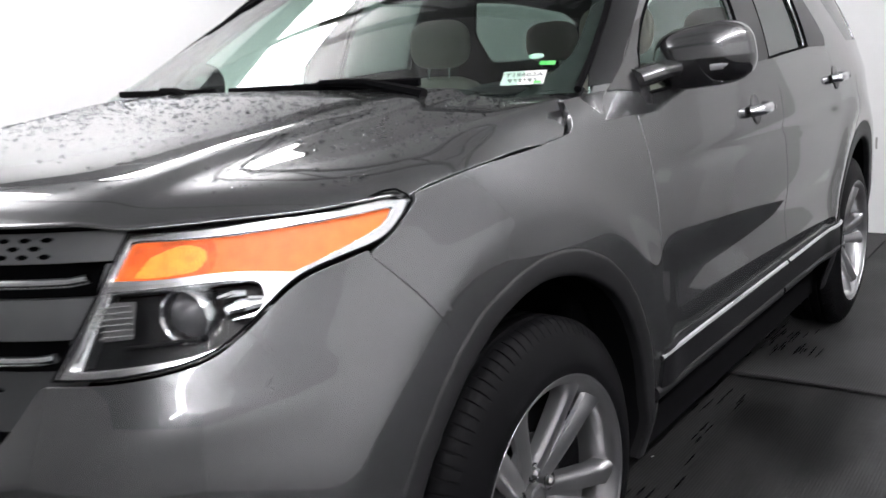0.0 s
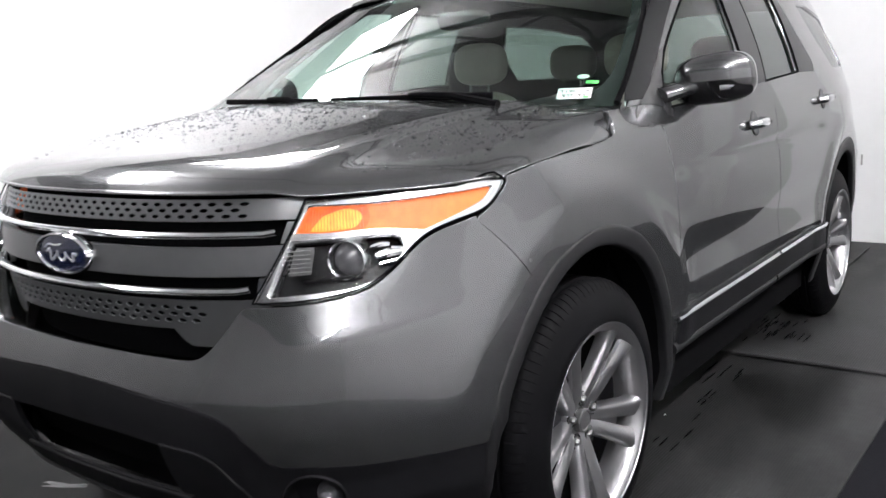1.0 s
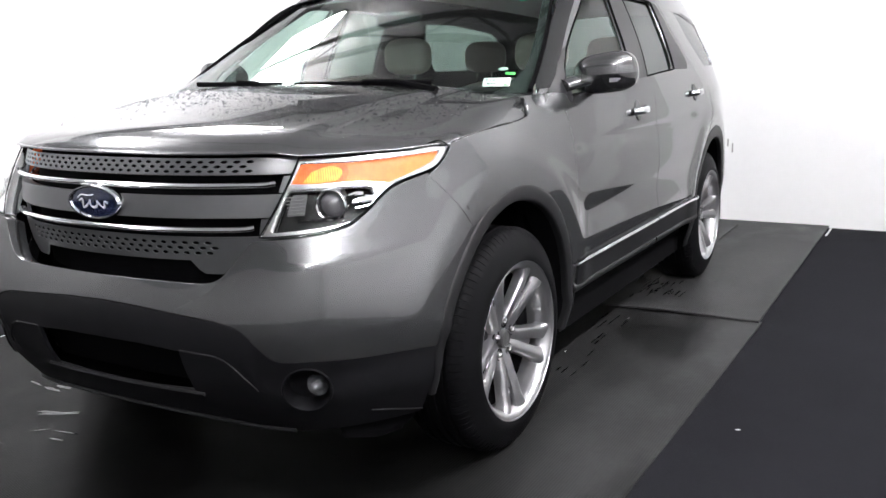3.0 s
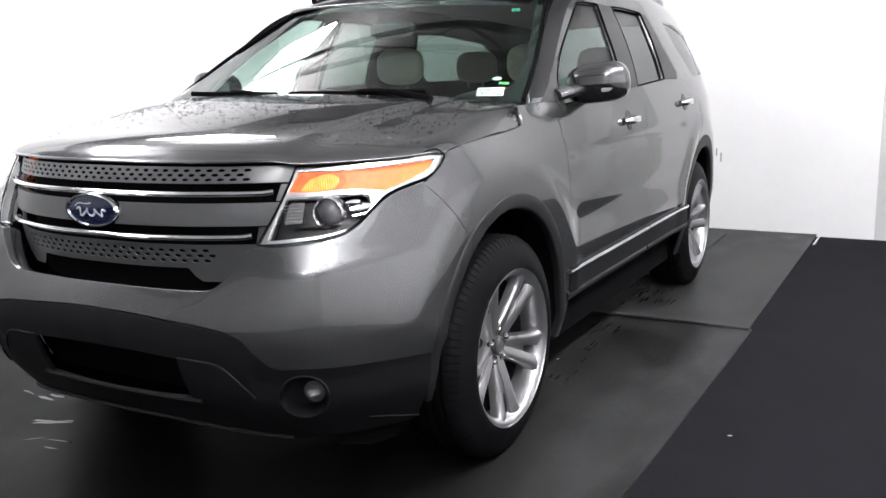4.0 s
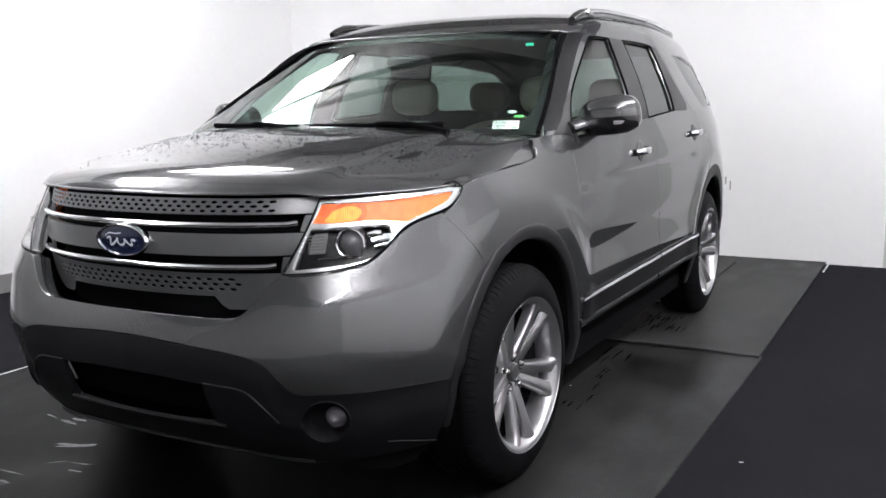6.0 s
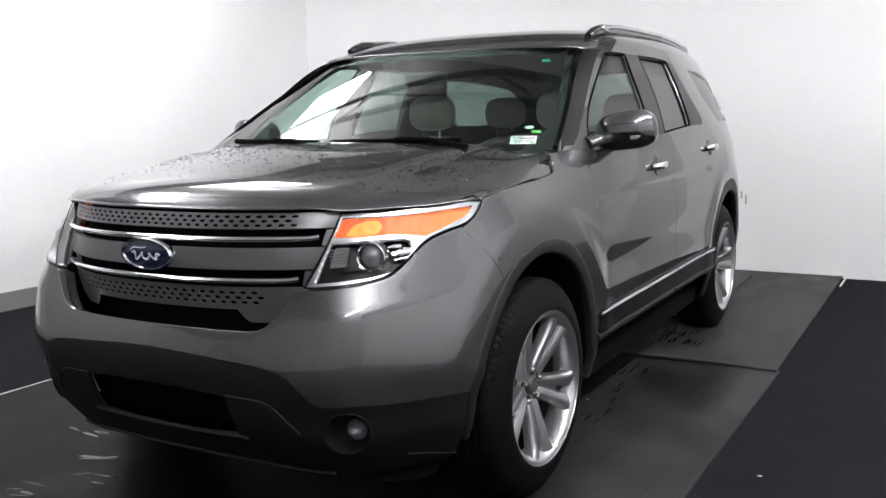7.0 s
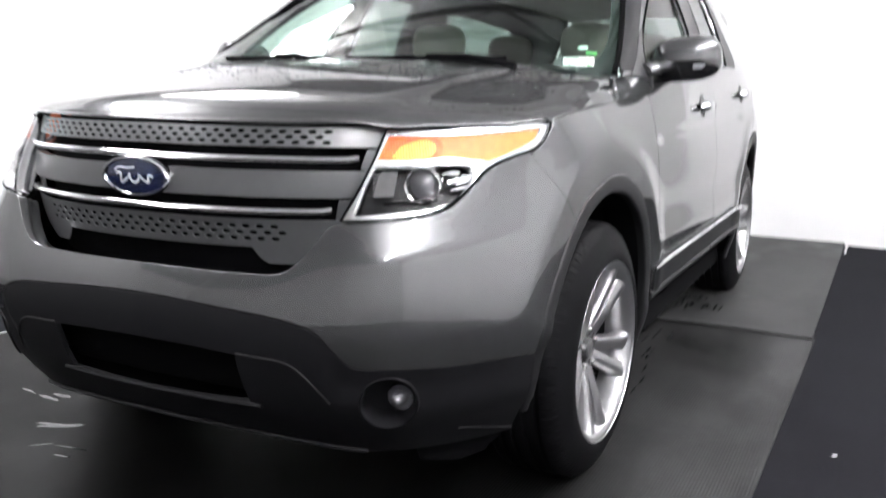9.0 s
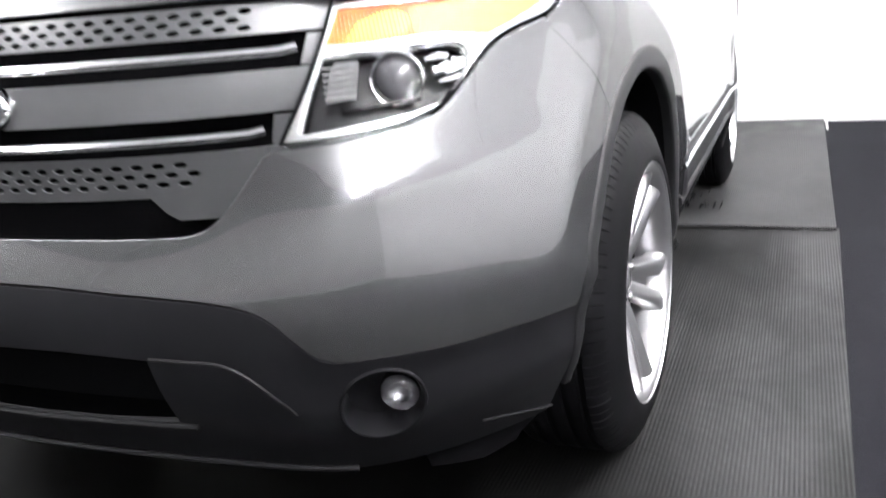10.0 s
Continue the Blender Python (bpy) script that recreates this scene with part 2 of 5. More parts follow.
ZN = (.22, .35, .50, .65, .80, .95, 1.06, 1.16)


def u_at(x, y):
    """The arc length along the plan nearest to (x, y)."""
    return float(UF[np.argmin((PF[:, 0] - x) ** 2 + (PF[:, 1] - y) ** 2)])


STATIONS = [(0, (-.17, -.075, -.008, -.012, -.07, -.10, -.13, -.20)),
            (u_at(.36, -.845), (-.17, -.070, -.006, -.012, -.065, -.10, -.135, -.20)),
            (u_at(.55, -.80), (-.16, -.055, .006, .004, -.036, -.095, -.150, -.21)),
            (u_at(.82, -.59), (-.13, -.048, .010, .012, -.024, -.084, -.133, -.19)),
            (u_at(.93, -.32), (-.08, -.028, .009, .010, -.012, -.045, -.078, -.125)),
            (u_at(.962, .0), (-.06, -.022, 0, .006, .004, -.024, -.060, -.105)),
            (u_at(.96, .5), (-.06, -.024, -.004, .004, .004, -.008, -.032, -.065)),
            (u_at(.962, 1.2), (-.065, -.026, -.004, .002, .004, -.006, -.020, -.040)),
            (u_at(.963, 2.0), (-.065, -.026, -.004, .002, .004, -.006, -.018, -.036)),
            (u_at(.945, 2.9), (-.06, -.024, 0, .006, .006, -.004, -.018, -.036)),
            (u_at(.765, 3.80), (-.10, -.05, -.005, 0, -.006, -.02, -.04, -.06)),
            (PU[-1], (-.12, -.06, -.01, 0, -.01, -.03, -.05, -.08))]
offset_rows = natural([s[0] for s in STATIONS], np.array([s[1] for s in STATIONS]))
offset_cols = natural(ZN, np.eye(len(ZN)))


def ease(k):
    """A smooth step from 0 to 1."""
    k = np.clip(k, 0, 1)
    return k * k * k * (k * (6 * k - 15) + 10)


fold_line = natural((.50, .60, .75, .85, .95, 1.02, 1.35), (.568, .570, .575, .581, .587, .590, .590))
crest_r = natural((-10, 20, 46, 72, 85, 100, 115, 127, 140, 147, 155, 190), (.575, .577, .583, .595, .600, .597, .589, .573, .566, .563, .548, .50))
edge_r = natural((-12, 20, 40, 56, 70, 83, 93, 104, 114, 121, 130, 140, 150, 165, 186), (.502, .506, .513, .523, .528, .526, .520, .511, .505, .497, .487, .481, .477, .460, .440))
inner_r = natural((-12, 40, 75, 95, 107, 117, 130, 150, 170, 186), (.458, .466, .474, .474, .465, .455, .442, .434, .424, .416))
shelf_line = natural((.50, .60, .72, .86, .95, 1.05), (.72, .738, .760, .773, .786, .80))


def body(u, z):
    """The car's skin at arc length u (minus: the right side) and height z."""
    u, z = np.broadcast_arrays(np.asarray(u, float), np.asarray(z, float))
    a = np.abs(u)
    p = plan_curve(a)
    t = plan_curve(a + 1e-3) - plan_curve(a - 1e-3)
    t[..., 1] = np.where(a < 2e-3, 0, t[..., 1])
    t /= np.linalg.norm(t, axis=-1, keepdims=True)
    d = (offset_rows(a) * offset_cols(z)).sum(-1)
    inward = np.full(a.shape, -1.0)
    for wy in (0.0, 2.80):
        dy = p[..., 1] - wy
        r = np.hypot(dy, z - .375)
        crest = crest_r(np.degrees(np.arctan2(z - .375, dy))) if wy == 0 else .598
        k = (p[..., 0] > .5) * ease((z - .30) / .16) * (np.abs(dy) < .75)
        d = d + k * .010 * np.where(r > crest, np.exp(-((r - crest) / .07) ** 2), 1)
        inward = np.maximum(inward, np.where(k > 0, crest - r - .12 * ease((.62 - z) / .16) * (dy < 0), -1))
    lo = ease((p[..., 1] - .46) / .22) * ease((2.42 - p[..., 1]) / .25) * (p[..., 0] > .5)
    d = d + lo * (.005 * np.exp(-((z - .615) / .036) ** 2) - .0085 * np.exp(-((z - .725) / .058) ** 2))
    line = .972 + .020 * (p[..., 1] - .5)
    d = d - lo * .0095 * np.exp(-((z - line) / .019) ** 2)
    nose = ease((a - .45) / .12) * ease((1.35 - a) / .15)
    below = np.where(a < 1.35, fold_line(a) - z, -1) - .25 * (1 - nose)
    both = .5 * (inward + below + np.sqrt((inward - below) ** 2 + .022 ** 2)) - .002
    both = np.where((inward > -.3) & (below > -.3), both, np.maximum(inward, below))
    both = np.minimum(both, .11)
    d = d - .16 * np.where(both > .04, both, .004 * np.log1p(np.exp(np.clip(both / .004, -40, 12)))) * ease((z - .36) / .13)
    nose = ease((a - .56) / .12) * ease((1.08 - a) / .12)
    d = d + nose * .0032 * np.exp(-((z - shelf_line(a)) / .032) ** 2)
    x, y = p[..., 0] + t[..., 1] * d, p[..., 1] - t[..., 0] * d
    return np.stack([np.where(u < 0, -x, x), y, z], -1)


hood_mid = natural((-.80, -.70, -.55, -.35, -.1, .15, .35), (1.075, 1.098, 1.122, 1.150, 1.180, 1.206, 1.222))
HOOD_EDGE = np.array([(0, -.785), (.2, -.775), (.4, -.735), (.59, -.645), (.74, -.505), (.83, -.375), (.866, -.285)])
hood_front = natural(HOOD_EDGE[:, 0], HOOD_EDGE[:, 1])
hood_side = natural((-.40, -.285, -.173, .023, .18, .24, .40), (.845, .862, .8765, .8865, .8905, .8915, .89))
ridge_x = natural((-.8, -.5, -.15, .06, .3), (.565, .562, .563, .600, .66))
wing_top = natural((-.40, -.272, -.173, .023, .18, .232, .40), (1.045, 1.060, 1.0745, 1.089, 1.1025, 1.108, 1.12))


def hood(x, y):
    """The bonnet's height over the plan."""
    x, y = np.broadcast_arrays(np.asarray(x, float), np.asarray(y, float))
    a = np.abs(x)
    rear = ease((y + .30) / .50)
    z = hood_mid(y) + .024 - (.075 - .020 * rear) * (a / .85) ** 2
    ridge = ridge_x(y)
    z = z + .013 / (1 + np.exp(np.clip((a - ridge) / .013, -30, 30))) - .012
    side = np.maximum(hood_side(y) - .003 - a, 0)
    front = np.maximum(y - .002 - hood_front(np.minimum(a, .866)), 0)
    near = side * front / np.maximum((side ** 3 + front ** 3) ** (1 / 3), 1e-6)
    deep = .048 - .029 * (a / .86) ** 2 + .0090 * (a / .86) ** 6
    top = hood_mid(y) + .014 - (.075 - .020 * rear) * (hood_side(y) / .85) ** 2
    beside = front / (front + side + 1e-4)
    deep = deep + (np.maximum(top - wing_top(y), .01) - deep) * beside
    roll = .52 * np.exp(-near / .028) + .48 * np.exp(-near / .10)
    facet = .009 * np.log1p(np.exp((.052 - near) / .009)) / .052
    flat = ease((y + .20) / .30) * ease((a - .4) / .3)
    z = z - deep * (roll * (1 - flat) + facet * flat)
    return np.stack([x, y, z], -1)


def windscreen(x, z):
    """The windscreen over its front view."""
    x, z = np.broadcast_arrays(np.asarray(x, float), np.asarray(z, float))
    k = (z - 1.19) / .425
    y = .10 + .83 * k - .05 * k * (1 - k) + (.14 + .09 * k) * np.abs(x / .78) ** 2.2
    rim = np.interp(z, (1.18, 1.25, 1.33, 1.43, 1.52, 1.59), (.835, .815, .785, .740, .690, .655))
    y = y + .11 * np.clip(1 - k, 0, 1) ** 1.5 * ease((np.abs(x) / rim - .87) / .13)
    return np.stack([x, y, z], -1)


roof_mid = natural((.1, .35, .6, .9, 1.08, 1.3, 1.7, 2.4, 3.0, 3.5, 3.9), (1.20, 1.325, 1.455, 1.602, 1.652, 1.692, 1.727, 1.740, 1.724, 1.686, 1.63))
def uy(y):
    """Arc length of the plan at y along the car's side."""
    k = (PF[:, 0] > .5) & ((PF[:, 1] < 3.7) | (PF[:, 0] > .7))
    return float(UF[k][np.argmin(np.abs(PF[k][:, 1] - y))])


BELT_Y = (.15, .35, .5, .7, .9, 1.2, 1.6, 2.0, 2.4, 2.8, 3.1, 3.4, 3.7)
belt_x = natural((*BELT_Y, 4.0), [float(body(uy(y), 1.12)[0]) for y in BELT_Y] + [.69])
SECT = np.array([(1, 0), (.945, .33), (.812, .78), (.765, .885), (.66, .950), (.36, .990), (0, 1)])
SS = np.array([0, .22, .50, .585, .70, .86, 1.0])
section = natural(SS, SECT)


roof_rise = natural((.5, .9, 1.08, 1.3, 1.7, 2.4, 3.0, 3.9), (0, 0, .010, .021, .015, .008, .004, 0))


def cabin(y, s):
    """The upper body: y along the car, s from the belt line (0) over the roof's edge to the middle (1); s > 1 runs on to the right side."""
    y, s = np.broadcast_arrays(np.asarray(y, float), np.asarray(s, float))
    q = section(np.where(s > 1, 2 - s, s))
    k = np.clip((y - 2.1) / 1.0, 0, 1.6)
    x = belt_x(y) * q[..., 0] * (1 - .07 * k * k * (3 - 2 * np.minimum(k, 1)) * q[..., 1])
    e = np.clip((q[..., 1] - .80) / .20, 0, 1)
    z = 1.12 + (roof_mid(y) - 1.12) * q[..., 1] + roof_rise(y) * e * e * (3 - 2 * e)
    return np.stack([np.where(s > 1, -x, x), y, z], -1)


def shoulder(u, z):
    """The front wing's skin: the body up to the belt line, above it leaning in towards the cabin."""
    p = body(u, z)
    y, z = p[..., 1], p[..., 2]
    q = np.clip((z - 1.12) / np.maximum(roof_mid(y) - 1.12, .05), 0, .8)
    x = belt_x(y) * np.interp(q, SECT[:, 1], SECT[:, 0])
    w = ease((y - .22) / .29) * ease((z - 1.10) / .03)
    p[..., 0] = np.sign(p[..., 0]) * (np.abs(p[..., 0]) * (1 - w) + x * w)
    return p


grille_mid = natural((.62, .72, .85, .95, 1.05), (-.780, -.800, -.822, -.815, -.785))


def grille(x, z):
    """The grille's face over its front view."""
    x, z = np.broadcast_arrays(np.asarray(x, float), np.asarray(z, float))
    return np.stack([x, grille_mid(z) + .22 * np.abs(x) ** 2 + .62 * np.abs(x) ** 3.2, z], -1)


# ---- end of body shape


# ---- mesh tools
from mathutils.geometry import delaunay_2d_cdt


def link(name, mesh, mat, parent=None, label=""):
    ob = new(name, mesh)
    mesh.materials.append(mat)
    if parent is not None:
        ob.parent = parent
    if label:
        tagged(ob, label)
    return ob


def part(name, bm, mat, parent=None, label="", smooth=40):
    """Links a bmesh as one mesh object under a thing or a part."""
    mesh = bpy.data.meshes.new(name)
    bmesh.ops.recalc_face_normals(bm, faces=bm.faces)
    if smooth:
        for f in bm.faces:
            f.smooth = True
        for e in bm.edges:
            if len(e.link_faces) == 2 and e.calc_face_angle(0) > radians(smooth):
                e.smooth = False
    bm.to_mesh(mesh)
    bm.free()
    return link(name, mesh, mat, parent, label)


def smooth(points, n=8):
    """Points along a smooth open curve through the given ones."""
    p = np.asarray(points, float)
    if len(p) < 3:
        return [tuple(a) for a in p]
    t = np.concatenate([[0], np.cumsum(np.maximum(np.linalg.norm(np.diff(p, axis=0), axis=1), 1e-6))])
    f = natural(t, p)
    s = np.concatenate([np.linspace(t[i], t[i + 1], n, endpoint=False) for i in range(len(t) - 1)] + [[t[-1]]])
    return [tuple(a) for a in f(s)]


def inside(q, loop):
    """Which of the points q lie in the closed loop."""
    x, y = q[:, 0], q[:, 1]
    r = np.zeros(len(q), bool)
    for (x0, y0), (x1, y1) in zip(loop, loop[1:] + loop[:1]):
        if y0 != y1:
            r ^= ((y0 > y) != (y1 > y)) & (x < (x1 - x0) * (y - y0) / (y1 - y0) + x0)
    return r


def dense(loop, step):
    out = []
    for a, b in zip(loop, loop[1:] + loop[:1]):
        a, b = np.array(a), np.array(b)
        n = max(1, int(np.ceil(np.linalg.norm(b - a) / step)))
        out += [tuple(a + (b - a) * k / n) for k in range(n)]
    clean = []
    for p in out:
        if not clean or np.hypot(p[0] - clean[-1][0], p[1] - clean[-1][1]) > 1e-4:
            clean.append(p)
    return clean


CENTRE = np.array((0, 1.4, .75))


def normals(surf, a, b, out=None):
    e = 1e-3
    n = np.cross(surf(a + e, b) - surf(a - e, b), surf(a, b + e) - surf(a, b - e))
    n /= np.maximum(np.linalg.norm(n, axis=-1, keepdims=True), 1e-9)
    p = surf(a, b)
    s = np.sign(((p - CENTRE) * n).sum(-1)) if out is None else np.sign((n * np.array(out)).sum(-1))
    return n * np.where(s == 0, 1, s)[..., None]


def panel(name, surf, loop, mat, parent, holes=(), step=.035, thick=.012, lift=0.0, label="", out=None, edge=.5, rings=(), open_at=None, creases=()):
    """A sheet cut from a surface along a closed loop in the surface's own coordinates, with turned-in edges."""
    loops = [dense(list(l), step * edge) for l in (loop, *holes)]
    pts, edges = [], []
    for l in loops:
        k = len(pts)
        pts += l
        edges += [(k + i, k + (i + 1) % len(l)) for i in range(len(l))]
    border = np.array(pts)
    lo, hi = border.min(0), border.max(0)
    gx, gy = np.meshgrid(np.arange(lo[0] + step / 2, hi[0], step), np.arange(lo[1] + step / 2, hi[1], step))
    q = np.stack([gx.ravel(), gy.ravel()], -1)
    keep = inside(q, loops[0])
    for l in loops[1:]:
        keep &= ~inside(q, l)
    q = q[keep]
    if len(q):
        q = q[np.array([((border - p) ** 2).sum(1).min() > (step * .4) ** 2 for p in q])]
    if rings:
        b0 = np.array(loops[0])
        tang = np.roll(b0, -1, 0) - np.roll(b0, 1, 0)
        side = np.stack([-tang[:, 1], tang[:, 0]], -1) / np.maximum(np.linalg.norm(tang, axis=1, keepdims=True), 1e-9)
        extra = np.concatenate([b0 + sg * side * d for d in rings for sg in (1, -1)])
        extra = extra[inside(extra, loops[0])]
        extra = extra[np.array([((border - p) ** 2).sum(1).min() > (rings[0] * .8) ** 2 for p in extra])]
        q = q[np.array([((border - p) ** 2).sum(1).min() > (rings[-1] * 1.25) ** 2 for p in q])]
        q = np.concatenate([q, extra])
    for line in creases:
        c = np.array(line, float)
        t = np.concatenate([[0], np.cumsum(np.linalg.norm(np.diff(c, axis=0), axis=1))])
        tt = np.arange(0, t[-1], .008)
        c = np.stack([np.interp(tt, t, c[:, 0]), np.interp(tt, t, c[:, 1])], -1)
        g = np.gradient(c, axis=0)
        g = np.stack([-g[:, 1], g[:, 0]], -1) / np.maximum(np.linalg.norm(g, axis=1, keepdims=True), 1e-9)
        extra = np.concatenate([c + g * o for o in (0, .0035, -.0035, .008, -.008, .014, -.014)])
        extra = extra[inside(extra, loops[0])]
        if len(extra):
            extra = extra[np.array([((border - p) ** 2).sum(1).min() > .004 ** 2 for p in extra])]
            q = q[np.array([((extra - p) ** 2).sum(1).min() > .009 ** 2 for p in q])]
            q = np.concatenate([q, extra])
    allp = [Vector(p) for p in pts] + [Vector(p) for p in q]
    v2, _, f2 = delaunay_2d_cdt(allp, edges, [], 0, 1e-6)[:3]
    v2 = np.array([tuple(v) for v in v2])
    f2 = np.array(f2)
    c = v2[f2].mean(1)
    keep = inside(c, loops[0])
    for l in loops[1:]:
        keep &= ~inside(c, l)
    f2 = f2[keep]
    p3, n3 = surf(v2[:, 0], v2[:, 1]), normals(surf, v2[:, 0], v2[:, 1], out)
    p3 = p3 + n3 * lift
    g = np.cross(p3[f2[:, 1]] - p3[f2[:, 0]], p3[f2[:, 2]] - p3[f2[:, 0]])
    if (g * n3[f2].mean(1)).sum() < 0:
        f2 = f2[:, ::-1]
    verts, norms, faces = list(p3), list(n3), [tuple(f) for f in f2]
    if thick:
        count = {}
        for f in f2:
            for i in range(3):
                e = (f[i], f[(i + 1) % 3])
                count[e] = count.get(e, 0) + 1
        rim = [e for e in count if (e[1], e[0]) not in count]
        outward, ring = {}, {}
        for a, b in rim:
            m = np.cross(p3[b] - p3[a], n3[a])
            m = m / max(np.linalg.norm(m), 1e-9)
            for i in (a, b):
                outward[i] = outward.get(i, 0) + m
        e = min(.0012, thick / 3)
        for i, m in outward.items():
            m = m / max(np.linalg.norm(m), 1e-9)
            ring[i] = len(verts)
            verts += [p3[i] + (m - n3[i]) * e, p3[i] + m * e - n3[i] * thick]
            norms += [(n3[i] + m) / 1.414, m]
        for a, b in rim:
            if open_at is not None and abs(v2[a, 1] - open_at) < 1e-4 and abs(v2[b, 1] - open_at) < 1e-4:
                continue
            k, j = ring[a], ring[b]
            faces += [(b, a, k, j), (j, k, k + 1, j + 1)]
    mesh = bpy.data.meshes.new(name)
    mesh.from_pydata([tuple(v) for v in verts], [], [tuple(int(i) for i in f) for f in faces])
    mesh.shade_smooth()
    mesh.normals_split_custom_set_from_vertices([tuple(n) for n in norms])
    return link(name, mesh, mat, parent, label)


def box(x0, x1, y0, y1, z0, z1, bevel=0.0, seg=2):
    bm = bmesh.new()
    bmesh.ops.create_cube(bm, size=1, matrix=Matrix.LocRotScale(((x0 + x1) / 2, (y0 + y1) / 2, (z0 + z1) / 2), None, (x1 - x0, y1 - y0, z1 - z0)))
    if bevel:
        bmesh.ops.bevel(bm, geom=bm.edges[:], offset=bevel, segments=seg, affect="EDGES", profile=.5)
    return bm


def grid(points, closed_u=False, closed_v=False, bm=None):
    """A sheet of quads over an array of points (rows x columns x 3)."""
    bm = bm or bmesh.new()
    p = np.asarray(points)
    r, c = p.shape[:2]
    v = [[bm.verts.new(p[i, j]) for j in range(c)] for i in range(r)]
    for i in range(r if closed_u else r - 1):
        for j in range(c if closed_v else c - 1):
            bm.faces.new((v[i][j], v[(i + 1) % r][j], v[(i + 1) % r][(j + 1) % c], v[i][(j + 1) % c]))
    return bm


def lathe(profile, n=64, axis="x"):
    """A body turned round the x axis: profile of (x, radius)."""
    a = np.linspace(0, 2 * np.pi, n, endpoint=False)
    p = np.asarray(profile, float)
    pts = np.stack([np.broadcast_to(p[:, 0], (n, len(p))), p[:, 1] * np.cos(a)[:, None], p[:, 1] * np.sin(a)[:, None]], -1)
    return grid(pts, closed_u=True)


def tube(points, radius, n=10, caps=True, flat=1.0, up=(0, 0, 1), bm=None):
    """A rod along points; flat squeezes it along up. radius: one value, or one for each point."""
    p = np.asarray(points, float)
    r = np.broadcast_to(np.asarray(radius, float), (len(p),))
    t = np.gradient(p, axis=0)
    t /= np.linalg.norm(t, axis=1, keepdims=True)
    s = np.cross(t, np.array(up, float))
    s /= np.maximum(np.linalg.norm(s, axis=1, keepdims=True), 1e-9)
    w = np.cross(s, t)
    a = np.linspace(0, 2 * np.pi, n, endpoint=False)
    pts = p[:, None] + r[:, None, None] * (np.cos(a)[None, :, None] * s[:, None] + flat * np.sin(a)[None, :, None] * w[:, None])
    bm = bm or bmesh.new()
    k = len(bm.verts)
    grid(pts, closed_v=True, bm=bm)
    if caps:
        bm.verts.ensure_lookup_table()
        bm.faces.new([bm.verts[k + i] for i in range(n)])
        bm.faces.new([bm.verts[k + (len(p) - 1) * n + i] for i in reversed(range(n))])
    return bm


def blob(rx, ry, rz, at=(0, 0, 0), power=2.6, n=20):
    """A rounded cushion shape (super-ellipsoid)."""
    a, b = np.meshgrid(np.linspace(0, 2 * np.pi, n, endpoint=False), np.linspace(-np.pi / 2, np.pi / 2, n // 2 + 1), indexing="ij")
    f = lambda v: np.sign(v) * np.abs(v) ** (2 / power)
    pts = np.stack([rx * f(np.cos(b)) * f(np.cos(a)) + at[0], ry * f(np.cos(b)) * f(np.sin(a)) + at[1], rz * f(np.sin(b)) + at[2]], -1)
    bm = grid(pts, closed_u=True)
    bmesh.ops.remove_doubles(bm, verts=bm.verts, dist=1e-5)
    return bm


def thing(name, label, category, at=(0, 0, 0), group="", kind=""):
    ob = new(name)
    ob.location = at
    return tagged(ob, label, category, group, kind)


# ---- the room
X0, X1, Y0, Y1, TOP = -3.80, 5.40, -6.5, 4.87, 3.9


def slab(name, x0, x1, y0, y1, z0, z1, mat, label, category):
    return tagged(part(name, box(x0, x1, y0, y1, z0, z1), mat, smooth=0), label, category, kind="structure")


slab("floor", X0 - .2, X1 + .2, Y0 - .2, Y1 + .2, -.2, -.004, BLACK_FLOOR, "black carpeted studio floor round the mats", "floor")
WALL = 2.64         # the white panels end here; dark hall walls go on above them
# The grey walls are unseen: added, with tones that shape the paint's reflections.
for name, x0, x1, y0, y1, mat, label in (
        ("wall_back", X0 - .2, 1.80, Y1, Y1 + .2, WHITE_WALL, "bright white studio wall behind the car"),
        ("wall_back_middle", 1.80, 2.55, Y1, Y1 + .2, PALE_WALL, "unseen pale grey wall added beside the white one"),
        ("wall_back_side", 2.55, X1 + .2, Y1, Y1 + .2, SIDE_GREY, "unseen grey wall added past the pale one"),
        ("wall_left", X0 - .2, X0, -.4, Y1, LEFT_WALL, "bright white side wall of the studio"),
        ("wall_left_front", X0 - .2, X0, Y0, -.4, GREY_WALL, "unseen grey wall added past the white panels"),
        ("wall_right", X1, X1 + .2, Y0, Y1, PALE_WALL, "unseen pale grey side wall of the studio"),
        ("wall_front", X0 - .2, X1 + .2, Y0 - .2, Y0, GREY_WALL, "unseen grey wall behind the camera")):
    split = {"wall_back": 3.2, "wall_left": 3.4}.get(name, WALL)
    slab(name, x0, x1, y0, y1, -.004, split, mat, label, "wall")
    high, tone = (mat, "unseen pale grey hall wall") if name.startswith("wall_back_") else (HALL_GREY, "unseen mid grey hall wall above the panels") if name == "wall_right" else (HALL_WALL, "dark grey hall wall above the panels")
    slab(name + "_upper", x0, x1, y0, y1, split, TOP, high, tone, "wall")
slab("ceiling", X0 - .2, X1 + .2, Y0 - .2, Y1 + .2, TOP, TOP + .2, CEILING, "white ceiling above the car", "ceiling")
slab("baseboard", X0, X0 + .02, Y0, Y1, -.004, .13, SKIRTING, "grey baseboard along the white wall", "baseboard")


